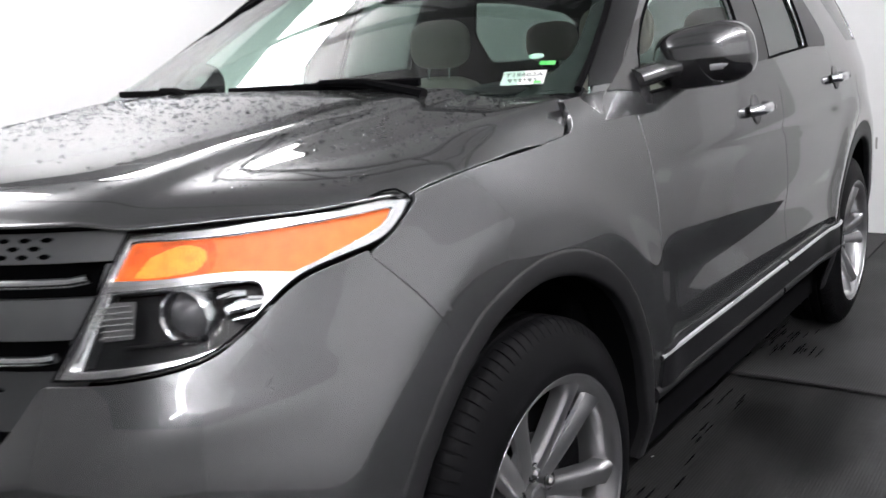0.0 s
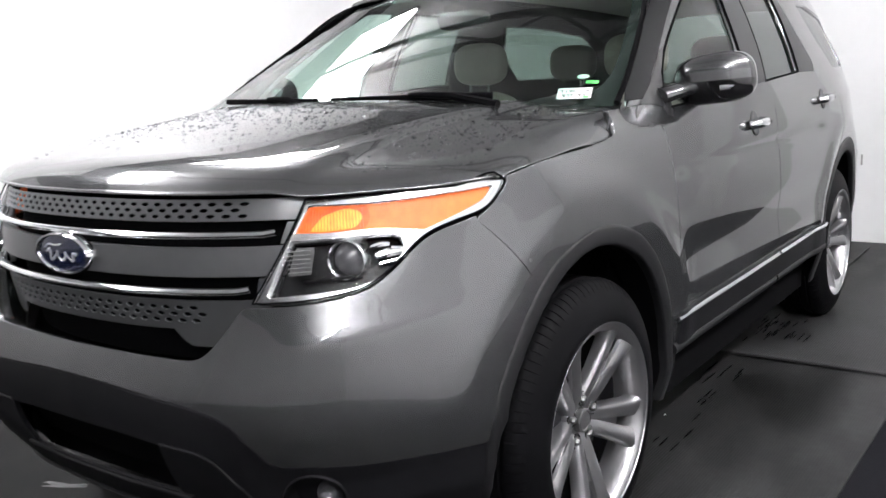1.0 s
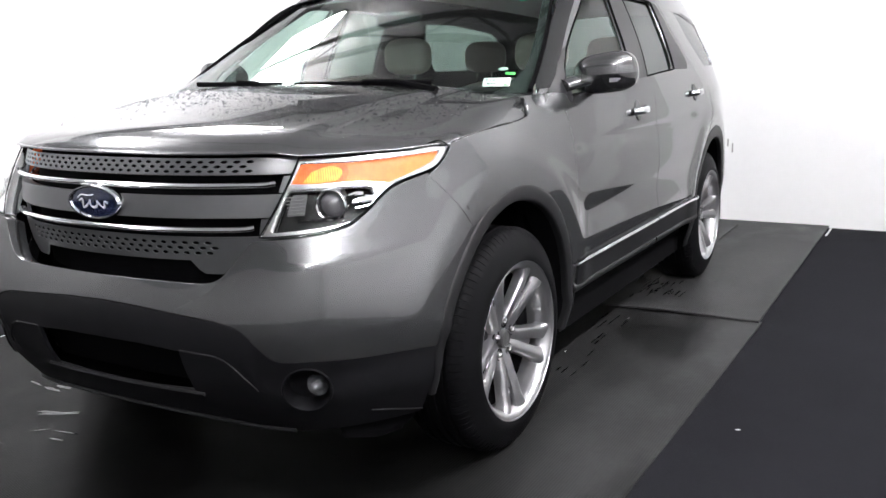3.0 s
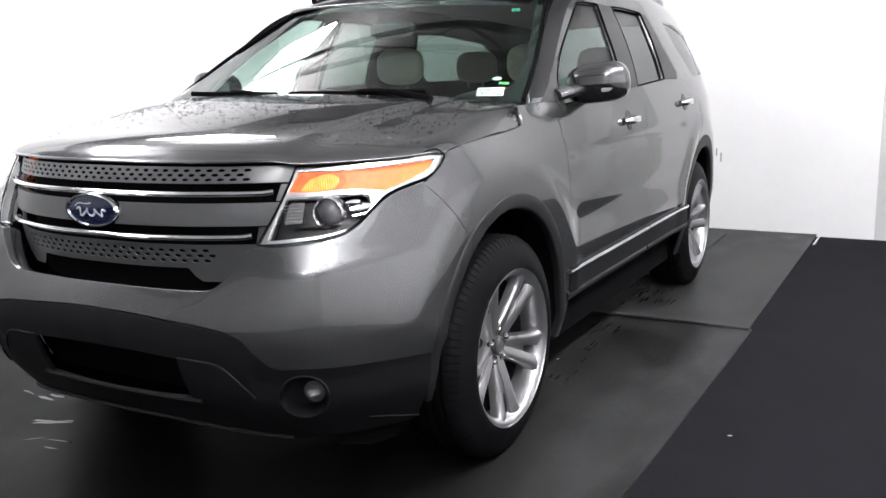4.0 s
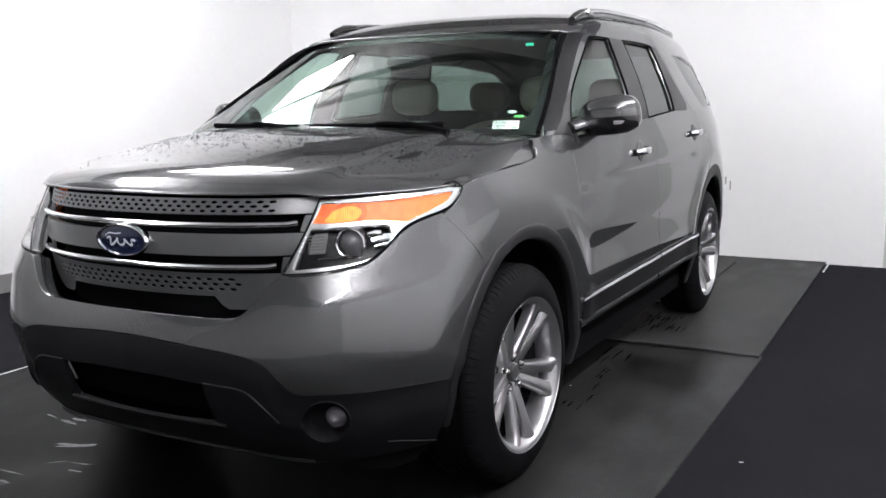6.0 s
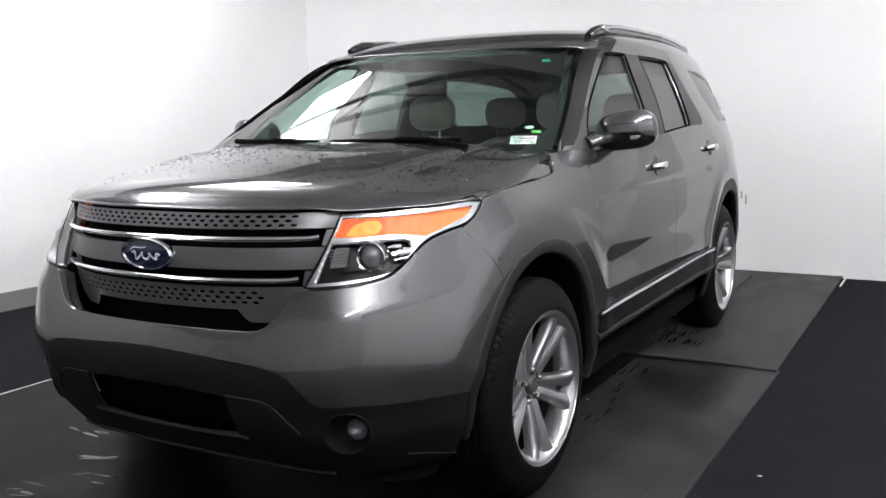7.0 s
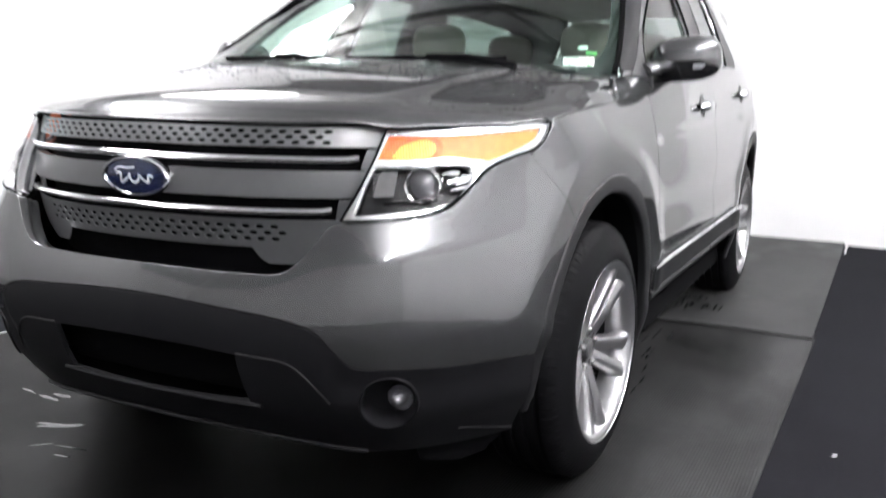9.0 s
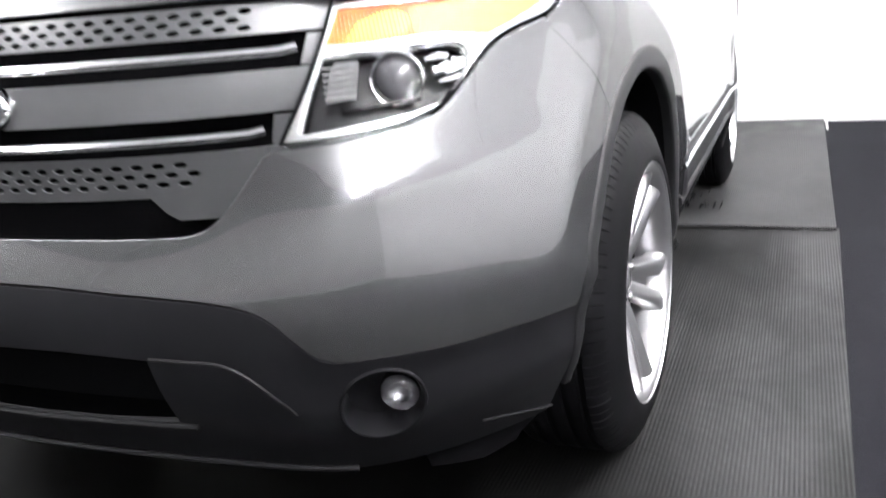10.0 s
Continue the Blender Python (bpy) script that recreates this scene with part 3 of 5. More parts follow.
def ceiling_light(x, y, w, d, lit, label):
    t = thing("ceiling_light", label, "ceiling light", (x, y, TOP), "ceiling lights")
    part("diffuser", box(-w / 2, w / 2, -d / 2, d / 2, -.52, -.44, .015), lit, t, "glowing white diffuser", smooth=0)
    for e in (-1, 1):
        part("end_cap", box(-w / 2 - .01, w / 2 + .01, e * d / 2 - .02, e * d / 2 + .02, -.53, -.43, .006), BEAM, t, "grey end cap")
        part("rod", tube([(0, e * (d / 2 - .25), -.445), (0, e * (d / 2 - .25), 0)], .006, 8, up=(0, 1, 0)), BEAM, t, "thin hanging rod")
    return t


for gx, w, d, lit, rows, label in ((-2.62, .70, 1.5, LIT_PANEL_DIM, (-3.2, -.6, 2.0), "broad fluorescent light panel hanging from the ceiling, switched on"),
                                   (3.4, .10, 2.1, LIT_PANEL, (-5.5, -3.3, -1.1, 1.0, 3.3), "long narrow fluorescent light hanging from the ceiling, switched on")):
    first = ceiling_light(gx, rows[0], w, d, lit, label)
    for gy in rows[1:]:
        copy_thing(first, pose(gx, gy, TOP))


def truss(y):
    """A dark steel lattice beam across the ceiling."""
    t = thing("roof_truss", "dark steel lattice beam under the ceiling", "roof beam", (0, y, 0), "roof trusses")
    part("top_chord", box(X0, X1, -.03, .03, TOP - .16, TOP - .10), BEAM, t, smooth=0)
    part("bottom_chord", box(X0, X1, -.03, .03, TOP - .545, TOP - .51), BEAM, t, smooth=0)
    n = 14
    bm = bmesh.new()
    xs = np.linspace(X0 + .05, X1 - .05, n + 1)
    for i in range(n):
        a, b = (TOP - .52, TOP - .14) if i % 2 else (TOP - .14, TOP - .52)
        tube([(xs[i], 0, a), (xs[i + 1], 0, b)], .014, 6, bm=bm, up=(0, 1, 0))
    part("web", bm, BEAM, t)
    return t


beam = truss(-3.2)
for by in (-.5, 2.1):
    copy_thing(beam, pose(0, by, 0))


def rubber_mat(x0, x1, y0, y1, z0, z1, mat, label, curl=0.0, skew=0.0):
    """A sheet of rubber; curl lifts its front edge off what lies under it, a little unevenly."""
    nx, ys = 60, [0, .004, .02, .05, .10, .18, .5, 1.0]
    top, low = [], []
    for k in ys:
        row_t, row_l = [], []
        for x in np.linspace(x0, x1, nx):
            y = y0 + k * min(1.0, y1 - y0) if k < 1 else y1
            rise = curl * (.55 + .45 * math.sin(5.1 * x + 1.0) * math.cos(2.3 * x)) * math.exp(-(y - y0) / .05)
            jog = .004 * math.sin(7 * x) * curl / .012 if k < .1 else 0
            x += skew * (y - y1) * (x - x0) / (x1 - x0)
            row_t.append((x, y + jog, z1 + rise - (.002 if k == 0 else 0)))
            row_l.append((x, y + jog, z0 + rise))
        top.append(row_t), low.append(row_l)
    loop = np.array(top + low[::-1])
    bm = grid(loop, closed_u=True)
    v = [[bm.verts[i * nx + j] for j in (0, nx - 1)] for i in range(len(loop))] if bm.verts.ensure_lookup_table() is None else []
    for j in (0, 1):
        for i in range(len(ys) - 1):
            bm.faces.new((v[i][j], v[i + 1][j], v[-2 - i][j], v[-1 - i][j]))
    return tagged(part("rubber_mat", bm, mat, smooth=30), label, "floor mat", "floor mats")


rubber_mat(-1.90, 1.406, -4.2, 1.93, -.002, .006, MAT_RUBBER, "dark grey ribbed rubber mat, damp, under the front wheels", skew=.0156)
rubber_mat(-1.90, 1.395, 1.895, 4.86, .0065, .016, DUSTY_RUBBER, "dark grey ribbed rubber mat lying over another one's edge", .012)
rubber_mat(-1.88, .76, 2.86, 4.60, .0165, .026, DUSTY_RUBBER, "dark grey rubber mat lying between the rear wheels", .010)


def tape(x0, x1, y0, y1, z, label):
    return tagged(part("floor_tape", box(x0, x1, y0, y1, z, z + .0015), WHITE_TAPE, smooth=0), label, "tape")


tape(1.406, 1.420, 4.50, 4.85, -.003, "short white tape strip on the floor beside a mat")
tape(-1.935, -1.903, -4.2, 4.80, -.003, "long white tape strip along the edge of a mat")

for x, z, h in ((.603, .640, .060), (.640, .600, .075)):
    tagged(part("wall_scuff", box(x - .006, x + .006, Y1 - .002, Y1 + .01, z - h / 2, z + h / 2), SCUFF, smooth=0), "small grey scuff mark on the white wall", "scuff")


def scrap(x, y, z, r, turn):
    bm = bmesh.new()
    bmesh.ops.create_circle(bm, cap_ends=True, segments=5, radius=r)
    bmesh.ops.solidify(bm, geom=bm.faces[:], thickness=.0012)
    bm.transform(pose(x, y, z + .0012, 4, 0, turn) @ Matrix.Diagonal((1.6, .7, 1, 1)))
    tagged(part("paper_scrap", bm, PAPER, smooth=0), "tiny white paper scrap lying on the floor", "litter", "paper scraps")


for x, y, z, r, turn in ((1.568, .522, -.004, .006, 20), (.703, 1.071, .006, .004, 70), (1.62, -.10, -.004, .004, 120)):
    scrap(x, y, z, r, turn)

# wet streaks on the mats
rng = np.random.default_rng(11)
verts, faces = [], []
for cx, cy, spread_x, spread_y, n, size in ((-.76, -.80, .16, .06, 4, .038), (-.68, -.60, .14, .06, 3, .030), (-.79, -.47, .10, .03, 3, .036), (-1.0, -.29, .12, .05, 3, .036),
                                            (.66, 2.46, .20, .14, 30, .045), (.82, 2.27, .14, .10, 16, .040), (.72, 1.64, .10, .16, 8, .045),
                                            (.80, .80, .06, .20, 6, .040), (.80, 1.35, .06, .16, 5, .035)):
    for _ in range(n):
        x0, y0 = cx + rng.normal() * spread_x * .5, cy + rng.normal() * spread_y * .5
        z = .0175 if y0 > 1.9 else .0072
        length, wide = size * rng.uniform(.8, 2.2), size * rng.uniform(.12, .34)
        glint = cy < 0 and cx < 0
        th = rng.normal() * .25 + .15 if glint else math.pi / 2 + rng.normal() * .02
        if not glint:
            x0 = round(x0 / .0098) * .0098
            wide, length = rng.uniform(.0022, .0042), length * .9
        k = len(verts)
        m = 14
        verts.append((x0, y0, z + .0006))
        for i in range(m):
            b = 2 * math.pi * i / m
            r = rng.uniform(.7, 1.2)
            a1, a2 = length * r * math.cos(b), wide * r * math.sin(b)
            verts.append((x0 + a1 * math.cos(th) - a2 * math.sin(th), y0 + a1 * math.sin(th) + a2 * math.cos(th), z))
        faces += [(k, k + 1 + i, k + 1 + (i + 1) % m) for i in range(m)]
mesh = bpy.data.meshes.new("wet_streaks")
mesh.from_pydata(verts, [], faces)
mesh.shade_smooth()
tagged(link("wet_streaks", mesh, WET), "thin wet streaks of water on the rubber mats", "water", kind="stuff")


# ---- the car
car = thing("car", "dark grey metallic sport utility car, wet from rain, on rubber mats", "car")
SIDES = (1, -1)


def mirrored(loop, s):
    return list(loop) if s > 0 else [(-a, b) for a, b in loop]


def side_cab(loop, s):
    return list(loop) if s > 0 else [(a, 2 - b) for a, b in loop]


def arch(wy, a0, a1, n=28, inner=False):
    """Points along a wheel arch, from angle a0 to a1 in degrees (0: rearward, 90: up)."""
    out = []
    for a in np.linspace(a0, a1, n):
        r = (.470 if inner else .540) if wy else float((inner_r if inner else edge_r)(a))
        out.append((uy(wy + (1.03 if wy else 1) * r * math.cos(radians(a))), .375 + r * math.sin(radians(a))))
    return out


GRILLE_LOW = smooth([(0, .700), (.192, .699), (.36, .702), (.426, .714), (.462, .741), (.498, .780), (.530, .818)])
LAMP_LOW = smooth([(.545, .824), (.651, .830), (.774, .844), (.829, .858), (.873, .880), (.923, .912), (.969, .941), (1.024, .961), (1.091, .975), (1.112, .980)])
SEAM = smooth([(1.114, .972), (1.176, .908), (1.210, .864), (1.238, .830), (1.262, .803)])
VALANCE_TOP = smooth([(0, .630), (.15, .625), (.294, .615), (.400, .608), (.448, .602), (.518, .577), (.567, .523), (.592, .503), (.647, .498), (.775, .498), (.908, .500), (.978, .501), (1.045, .497), (1.072, .494)])
CREST = [(uy(float(crest_r(a)) * math.cos(radians(a))), .375 + float(crest_r(a)) * math.sin(radians(a))) for a in np.linspace(12, 152, 60)]
FOLD = [(u, float(fold_line(u))) for u in np.linspace(.47, 1.0, 30)]

# bumper cover, from one fender seam to the other
front_arch = [p for p in arch(0, 172, 122, 40) if .499 < p[1] < .800]
half = GRILLE_LOW + LAMP_LOW + SEAM[1:-1] + list(reversed(front_arch)) + [p for p in reversed(VALANCE_TOP) if p[0] < 1.06]
half = [(max(u, 0), z + (.003 if k > len(half) - 60 and z < .64 and u < 1.06 else 0)) for k, (u, z) in enumerate(half)]
bumper_loop = half + [(-u, z) for u, z in reversed(half) if u > .004]
panel("bumper_cover", body, bumper_loop, PAINT, car, step=.018, thick=.06, creases=[CREST, mirrored(CREST, -1), FOLD, mirrored(FOLD, -1)], label="grey painted front bumper cover")

# lower valance of black plastic with the intake and the fog lamp recesses
low = smooth([(0, .278), (.2, .270), (.36, .262), (.50, .248), (.70, .252), (.85, .262), (1.0, .272), (1.066, .276)])
vt = [(u, z - .003) for u, z in VALANCE_TOP]
half = vt + [(1.074, .44), (1.070, .37)] + list(reversed(low))
valance_loop = half + [(-u, z) for u, z in reversed(half) if u > .004]
FOG = (.680, .408)
fog_hole = [(FOG[0] + .070 * math.cos(a), FOG[1] + .066 * math.sin(a)) for a in np.linspace(0, 2 * np.pi, 36, endpoint=False)]
intake = [(.298, .508), (.306, .372), (.15, .362), (0, .360)]
intake = intake + [(-u, z) for u, z in reversed(intake) if u > .004] + [(-.15, .517), (0, .519), (.15, .517)]
panel("valance", body, valance_loop, PLASTIC, car, holes=[fog_hole, mirrored(fog_hole, -1), intake], step=.03, label="black plastic lower bumper")

for s in SIDES:
    # front fender
    loop = smooth([(1.232, 1.056), (1.34, 1.072), (1.541, 1.087), (1.70, 1.101), (1.738, 1.107)]) + smooth([(1.756, 1.118), (1.763, 1.135), (1.762, 1.155), (1.752, 1.170)], 4)
    loop += [(uy(.32), 1.176), (uy(.42), 1.180), (uy(.515), 1.184), (uy(.515), 1.12), (uy(.515), .568), (uy(.515), .30), (uy(.50), .29)]
    loop += arch(0, -6, 120, 50)
    loop = loop + [p for p in reversed([(u + .0035, z) for u, z in SEAM])]
    loop += smooth([(1.124, .978), (1.167, 1.000), (1.206, 1.028), (1.232, 1.046)])[:-1]
    panel("fender", shoulder, mirrored(loop, s), PAINT, car, step=.02, thick=.016, creases=[mirrored(CREST, s)])
    # doors
    z_low = .567
    f_door = [(uy(.522), 1.12), (uy(.522), z_low)] + [(uy(1.565), z_low), (uy(1.575), .75), (uy(1.585), 1.12)]
    panel("front_door", body, mirrored(f_door, s), PAINT, car, step=.03, open_at=1.12)
    rear_arch = arch(2.80, 178, 118, 14)
    r_door = [(uy(1.592), 1.12), (uy(1.582), .75), (uy(1.572), z_low), (uy(2.30), z_low)] + [p for p in rear_arch if p[1] > .60] + [(uy(2.70), 1.0), (uy(2.72), 1.12)]
    panel("rear_door", body, mirrored(r_door, s), PAINT, car, step=.03, open_at=1.12)
    quarter = [(uy(2.727), 1.12), (uy(2.707), 1.0)] + arch(2.80, 112, -8, 26) + [(uy(3.4), .29), (u_at(.765, 3.80), .32), (u_at(.56, 3.98), .35), (u_at(.56, 3.98), 1.12)]
    panel("quarter_panel", body, mirrored(quarter, s), PAINT, car, step=.05, open_at=1.12)
    # lower door cladding with chrome strip, and the sill
    clad = [(uy(.522), z_low - .004), (uy(.522), .462), (uy(2.33), .462), (uy(2.315), z_low - .004)]
    panel("door_cladding", body, mirrored(clad, s), PLASTIC, car, step=.05, lift=.006, label="black plastic door cladding")
    sill = [(uy(.522), .455), (uy(.522), .295), (uy(2.36), .295), (uy(2.33), .455)]
    panel("sill", body, mirrored(sill, s), BLACK, car, step=.05, lift=-.06)
    # wheel arch mouldings
    for wy, a0, a1 in ((0, -9, 186), (2.80, -9, 189)):
        rows = []
        for (ua, za), (ub, zb) in zip(arch(wy, a0, a1, 70), arch(wy, a0, a1, 70, True)):
            row = []
            for f, d in ((-.03, -.004), (.02, .002), (.14, .004), (.5, .005), (.84, .004), (.97, .002), (1, -.004), (1, -.022), (1, -.10)):
                u, z = ua + (ub - ua) * f, za + (zb - za) * f
                q = body(u, z)
                row.append(q + normals(body, np.array(u), np.array(z)) * d if d > -.01 else q + np.array((d, 0, 0)))
            rows.append(row)
        g = np.array(rows)
        g[..., 0] *= s
        part("arch_liner", grid(g[:, -2:]), BLACK, car, smooth=60)
        part("arch_moulding", grid(g[:, :-1]), ARCH_PLASTIC, car, "dark grey plastic wheel arch moulding", smooth=60)
        # wheel well
        a = np.linspace(radians(-5), radians(176), 40)
        g = np.array([[(s * x, wy + 1.03 * r * math.cos(b), .375 + r * math.sin(b)) for x, r in ((.82, .486), (.50, .48), (.50, .0))] for b in a])
        part("wheel_well", grid(g), BLACK, car)

# bonnet
edge = smooth([(x, hood_front(x)) for x in (0, .1, .2, .3, .4, .5, .59, .66, .74, .79, .83, .852)] + [(.860, -.290)], 3)
edge += smooth([(.862, -.25), (float(hood_side(-.1)) - .005, -.1), (float(hood_side(.1)) - .005, .1), (float(hood_side(.2)) - .005, .20), (.866, .245), (.84, .29)], 5)
edge += smooth([(.80, .30), (.70, .262), (.55, .175), (.38, .110), (.19, .072), (0, .06)], 5)
hood_loop = edge + [(-x, y) for x, y in reversed(edge) if x > .004]
panel("bonnet", hood, hood_loop, PAINT, car, step=.022, thick=.006, out=(0, 0, 1), label="grey bonnet beaded with rain drops", edge=.5, rings=(.004, .008, .013, .019, .027))

# upper body
cab_loop = [(.285, 0), (.30, .10)] + smooth([(.40, .20), (.47, .30), (.57, .37), (.72, .455), (.86, .525), (.96, .572), (1.04, .60)], 3) + [(y, .60) for y in (1.2, 1.6, 2.2, 2.8, 3.3, 3.75)] + [(3.86, .30), (3.90, 0)]
W1 = smooth([(.60, .165), (.66, .265), (.759, .345), (.875, .402), (1.045, .477), (1.160, .530)], 4) + [(1.19, .536), (1.25, .530), (1.405, .510), (1.355, .382), (1.325, .239), (1.31, .100), (1.0, .088), (.8, .085), (.585, .09)]
W2 = [(1.578, .495), (1.8, .486), (2.0, .474), (2.018, .468), (2.010, .30), (2.015, .138), (1.75, .125), (1.53, .112)]
W3 = [(2.42, .445), (2.70, .450), (3.20, .42), (3.35, .36), (3.30, .16), (2.72, .148), (2.50, .30)]
for s in SIDES:
    panel("cabin_side", cabin, side_cab(cab_loop, s), PAINT, car, holes=[side_cab(w, s) for w in (W1, W2, W3)], step=.04, thick=.02, open_at=0 if s > 0 else 2)
    for w, g, nm in ((W1, SIDE_GLASS, "front_side_window"), (W2, DARK_GLASS, "rear_side_window"), (W3, DARK_GLASS, "quarter_window")):
        panel(nm, cabin, side_cab(w, s), g, car, step=.06, thick=0, lift=-.012).visible_shadow = False
roof_loop = [(y, .603) for y in np.linspace(1.04, 3.75, 20)] + [(3.86, .75), (3.90, 1), (3.86, 1.25)] + [(y, 1.397) for y in np.linspace(3.75, 1.04, 20)] + smooth([(1.0, 1.3), (.955, 1.15), (.94, 1.0), (.955, .85), (1.0, .70)])
panel("roof", cabin, roof_loop, PAINT, car, step=.05, out=(0, 0, 1))
screen_half = [(0, 1.190), (.40, 1.187), (.70, 1.182), (.835, 1.180), (.815, 1.25), (.785, 1.33), (.740, 1.43), (.690, 1.52), (.655, 1.590), (.45, 1.604), (.2, 1.612), (0, 1.613)]
panel("windscreen", windscreen, screen_half + [(-x, z) for x, z in reversed(screen_half) if x > 0], SCREEN_GLASS, car, step=.06, thick=0, out=(0, -1, .6), label="raked green-tinted windscreen").visible_shadow = False


# ---- grille, lamps and badge
backing = [(-.60, .66), (.60, .66), (.60, 1.05), (-.60, 1.05)]
panel("grille_backing", grille, backing, BLACK, car, step=.06, thick=0, lift=-.045, out=(0, -1, 0))


def lamp_edge(z):
    """Where the grille ends beside the head lamp."""
    return float(np.interp(z, (.70, .75, .78, .818, .832, .91, .99, 1.04), (.418, .468, .498, .524, .532, .556, .570, .577)))


def slots(x_end, zs, pitch, w, h):
    """Rows of staggered six-sided openings."""
    out = []
    for k, z in enumerate(zs):
        x = -x_end + (pitch / 2 if k % 2 else 0)
        while x <= x_end:
            out.append([(x + w * math.cos(a) * (1.25 if abs(math.cos(a)) > .9 else 1), z + h * math.sin(a)) for a in np.linspace(0, 2 * np.pi, 6, endpoint=False)])
            x += pitch
    return out


z0, z1 = .996, 1.040
band = [(-lamp_edge(z0), z0), (lamp_edge(z0), z0), (lamp_edge(z1), z1), (-lamp_edge(z1), z1)]
panel("upper_grille", grille, band, GRILLE_GREY, car, holes=slots(.478, (1.0055, 1.0180, 1.0305), .0325, .0092, .0058), step=.03, thick=.003, out=(0, -1, 0), label="grey perforated grille bar")
z0, z1 = .879, .940
band = [(-lamp_edge(z0), z0), (lamp_edge(z0), z0), (lamp_edge(z1), z1), (-lamp_edge(z1), z1)]
panel("middle_grille", grille, band, GRILLE_GREY, car, step=.03, thick=.03, out=(0, -1, 0), lift=.004, label="grey solid grille bar")
low_half = [(.30, .757), (.318, .730), (.335, .717), (.405, .716), (lamp_edge(.75), .75), (lamp_edge(.78), .78), (lamp_edge(.822), .824)]
low_loop = low_half + [(-x, z) for x, z in reversed(low_half)]
panel("lower_grille", grille, low_loop, GRILLE_GREY, car, holes=slots(.378, (.7775, .7925, .8075), .0335, .0096, .0066), step=.03, thick=.003, out=(0, -1, 0), label="grey perforated grille bar")
for zc, x_end in ((.968, .537), (.848, .490)):
    xs = np.linspace(-x_end, x_end, 49)
    pts = grille(xs, np.full(49, zc)) + np.array((0, -.012, 0))
    pts[:, 2] += np.where(np.abs(xs) > x_end - .03, .004 * ((np.abs(xs) - x_end + .03) / .03) ** 2, 0)
    part("chrome_bar", tube(pts, .0115, 10, flat=.72), CHROME, car, "chrome grille bar")
    for s in SIDES:
        g = [(s * (x_end + .002), zc - .022), (s * lamp_edge(zc - .022), zc - .022), (s * lamp_edge(zc + .022), zc + .022), (s * (x_end + .01), zc + .022)]
        panel("grille_end", grille, g, GRILLE_GREY, car, step=.02, thick=.01, lift=-.006, out=(0, -1, 0))

# oval badge, as plain shapes
badge_at = grille(0, .914) + np.array((0, -.012, 0))
tilt = pose(*badge_at, 4, 0, 0)
a = np.linspace(0, 2 * np.pi, 48, endpoint=False)
ring = np.array([[(rr * rx * math.cos(b), yy, rr * rz * math.sin(b)) for rr, yy, rx, rz in ((1.0, .014, .108, .050), (1.0, -.004, .108, .050), (.96, -.010, .108, .050), (.90, -.010, .108, .050), (.86, -.005, .108, .050))] for b in a])
badge = part("badge", grid(ring, closed_u=True), CHROME, car, "chrome-rimmed oval badge")
badge.matrix_local = tilt
bm = bmesh.new()
disc = np.array([[(k * .094 * math.cos(b), -.004 - .004 * (1 - k * k), k * .0435 * math.sin(b)) for k in (1, .75, .5, .25, .02)] for b in a])
part("face", grid(disc, closed_u=True), BLUE, badge, "dark blue enamel face")
tt = np.linspace(0, 1, 40)
wave = [(-.056 + .118 * k + .006 * math.sin(8 * math.pi * k), -.0095, -.004 + .0125 * math.sin(6.6 * math.pi * k + .6) * (1 - .35 * k)) for k in np.linspace(0, 1, 80)]
part("emblem", tube(wave, .0022 + .0016 * np.abs(np.sin(np.linspace(0, 6.6 * np.pi, 80))), 8, flat=.5, up=(0, 1, 0)), WHITE_ENAMEL, badge, "silver looping ribbon on the badge")
sweep = smooth([(-.060, -.0095, .012), (-.045, -.0095, .021), (-.022, -.0095, .020), (.006, -.0095, .0235)], 6)
part("emblem_stroke", tube(sweep, .0022, 8, flat=.5, up=(0, 1, 0)), WHITE_ENAMEL, badge)

# head lamps
LAMP = smooth([(.558, .834), (.651, .839), (.774, .853), (.829, .867), (.873, .889), (.923, .921), (.969, .950), (1.024, .969), (1.091, .983), (1.167, 1.005), (1.202, 1.030)], 4) \
    + smooth([(1.219, 1.047), (1.212, 1.057), (1.12, 1.055), (1.028, 1.049), (.861, 1.041), (.69, 1.039)], 4) + [(.676, 1.038), (.650, .990), (.605, .910)]
AMB = smooth([(.645, .972), (.747, .971), (.846, .974), (.925, .970), (.978, .964)], 4) + smooth([(.985, .966), (1.037, .980), (1.12, 1.004), (1.170, 1.026), (1.184, 1.040)], 4) \
    + smooth([(1.178, 1.043), (1.024, 1.035), (.858, 1.028), (.70, 1.028)], 4) + [(.682, 1.026)]
BOWL_LOOP = [(.642, .958), (.825, .963), (.90, .962)] + smooth([(.920, .955), (.924, .938), (.900, .908), (.860, .881), (.820, .868), (.721, .856), (.60, .846)], 4) + [(.588, .850), (.616, .915)]
COVER = [p for p in LAMP if p[1] < .949 and .55 < p[0] < .97] + [(.93, .966), (.78, .968), (.638, .966), (.605, .910)]
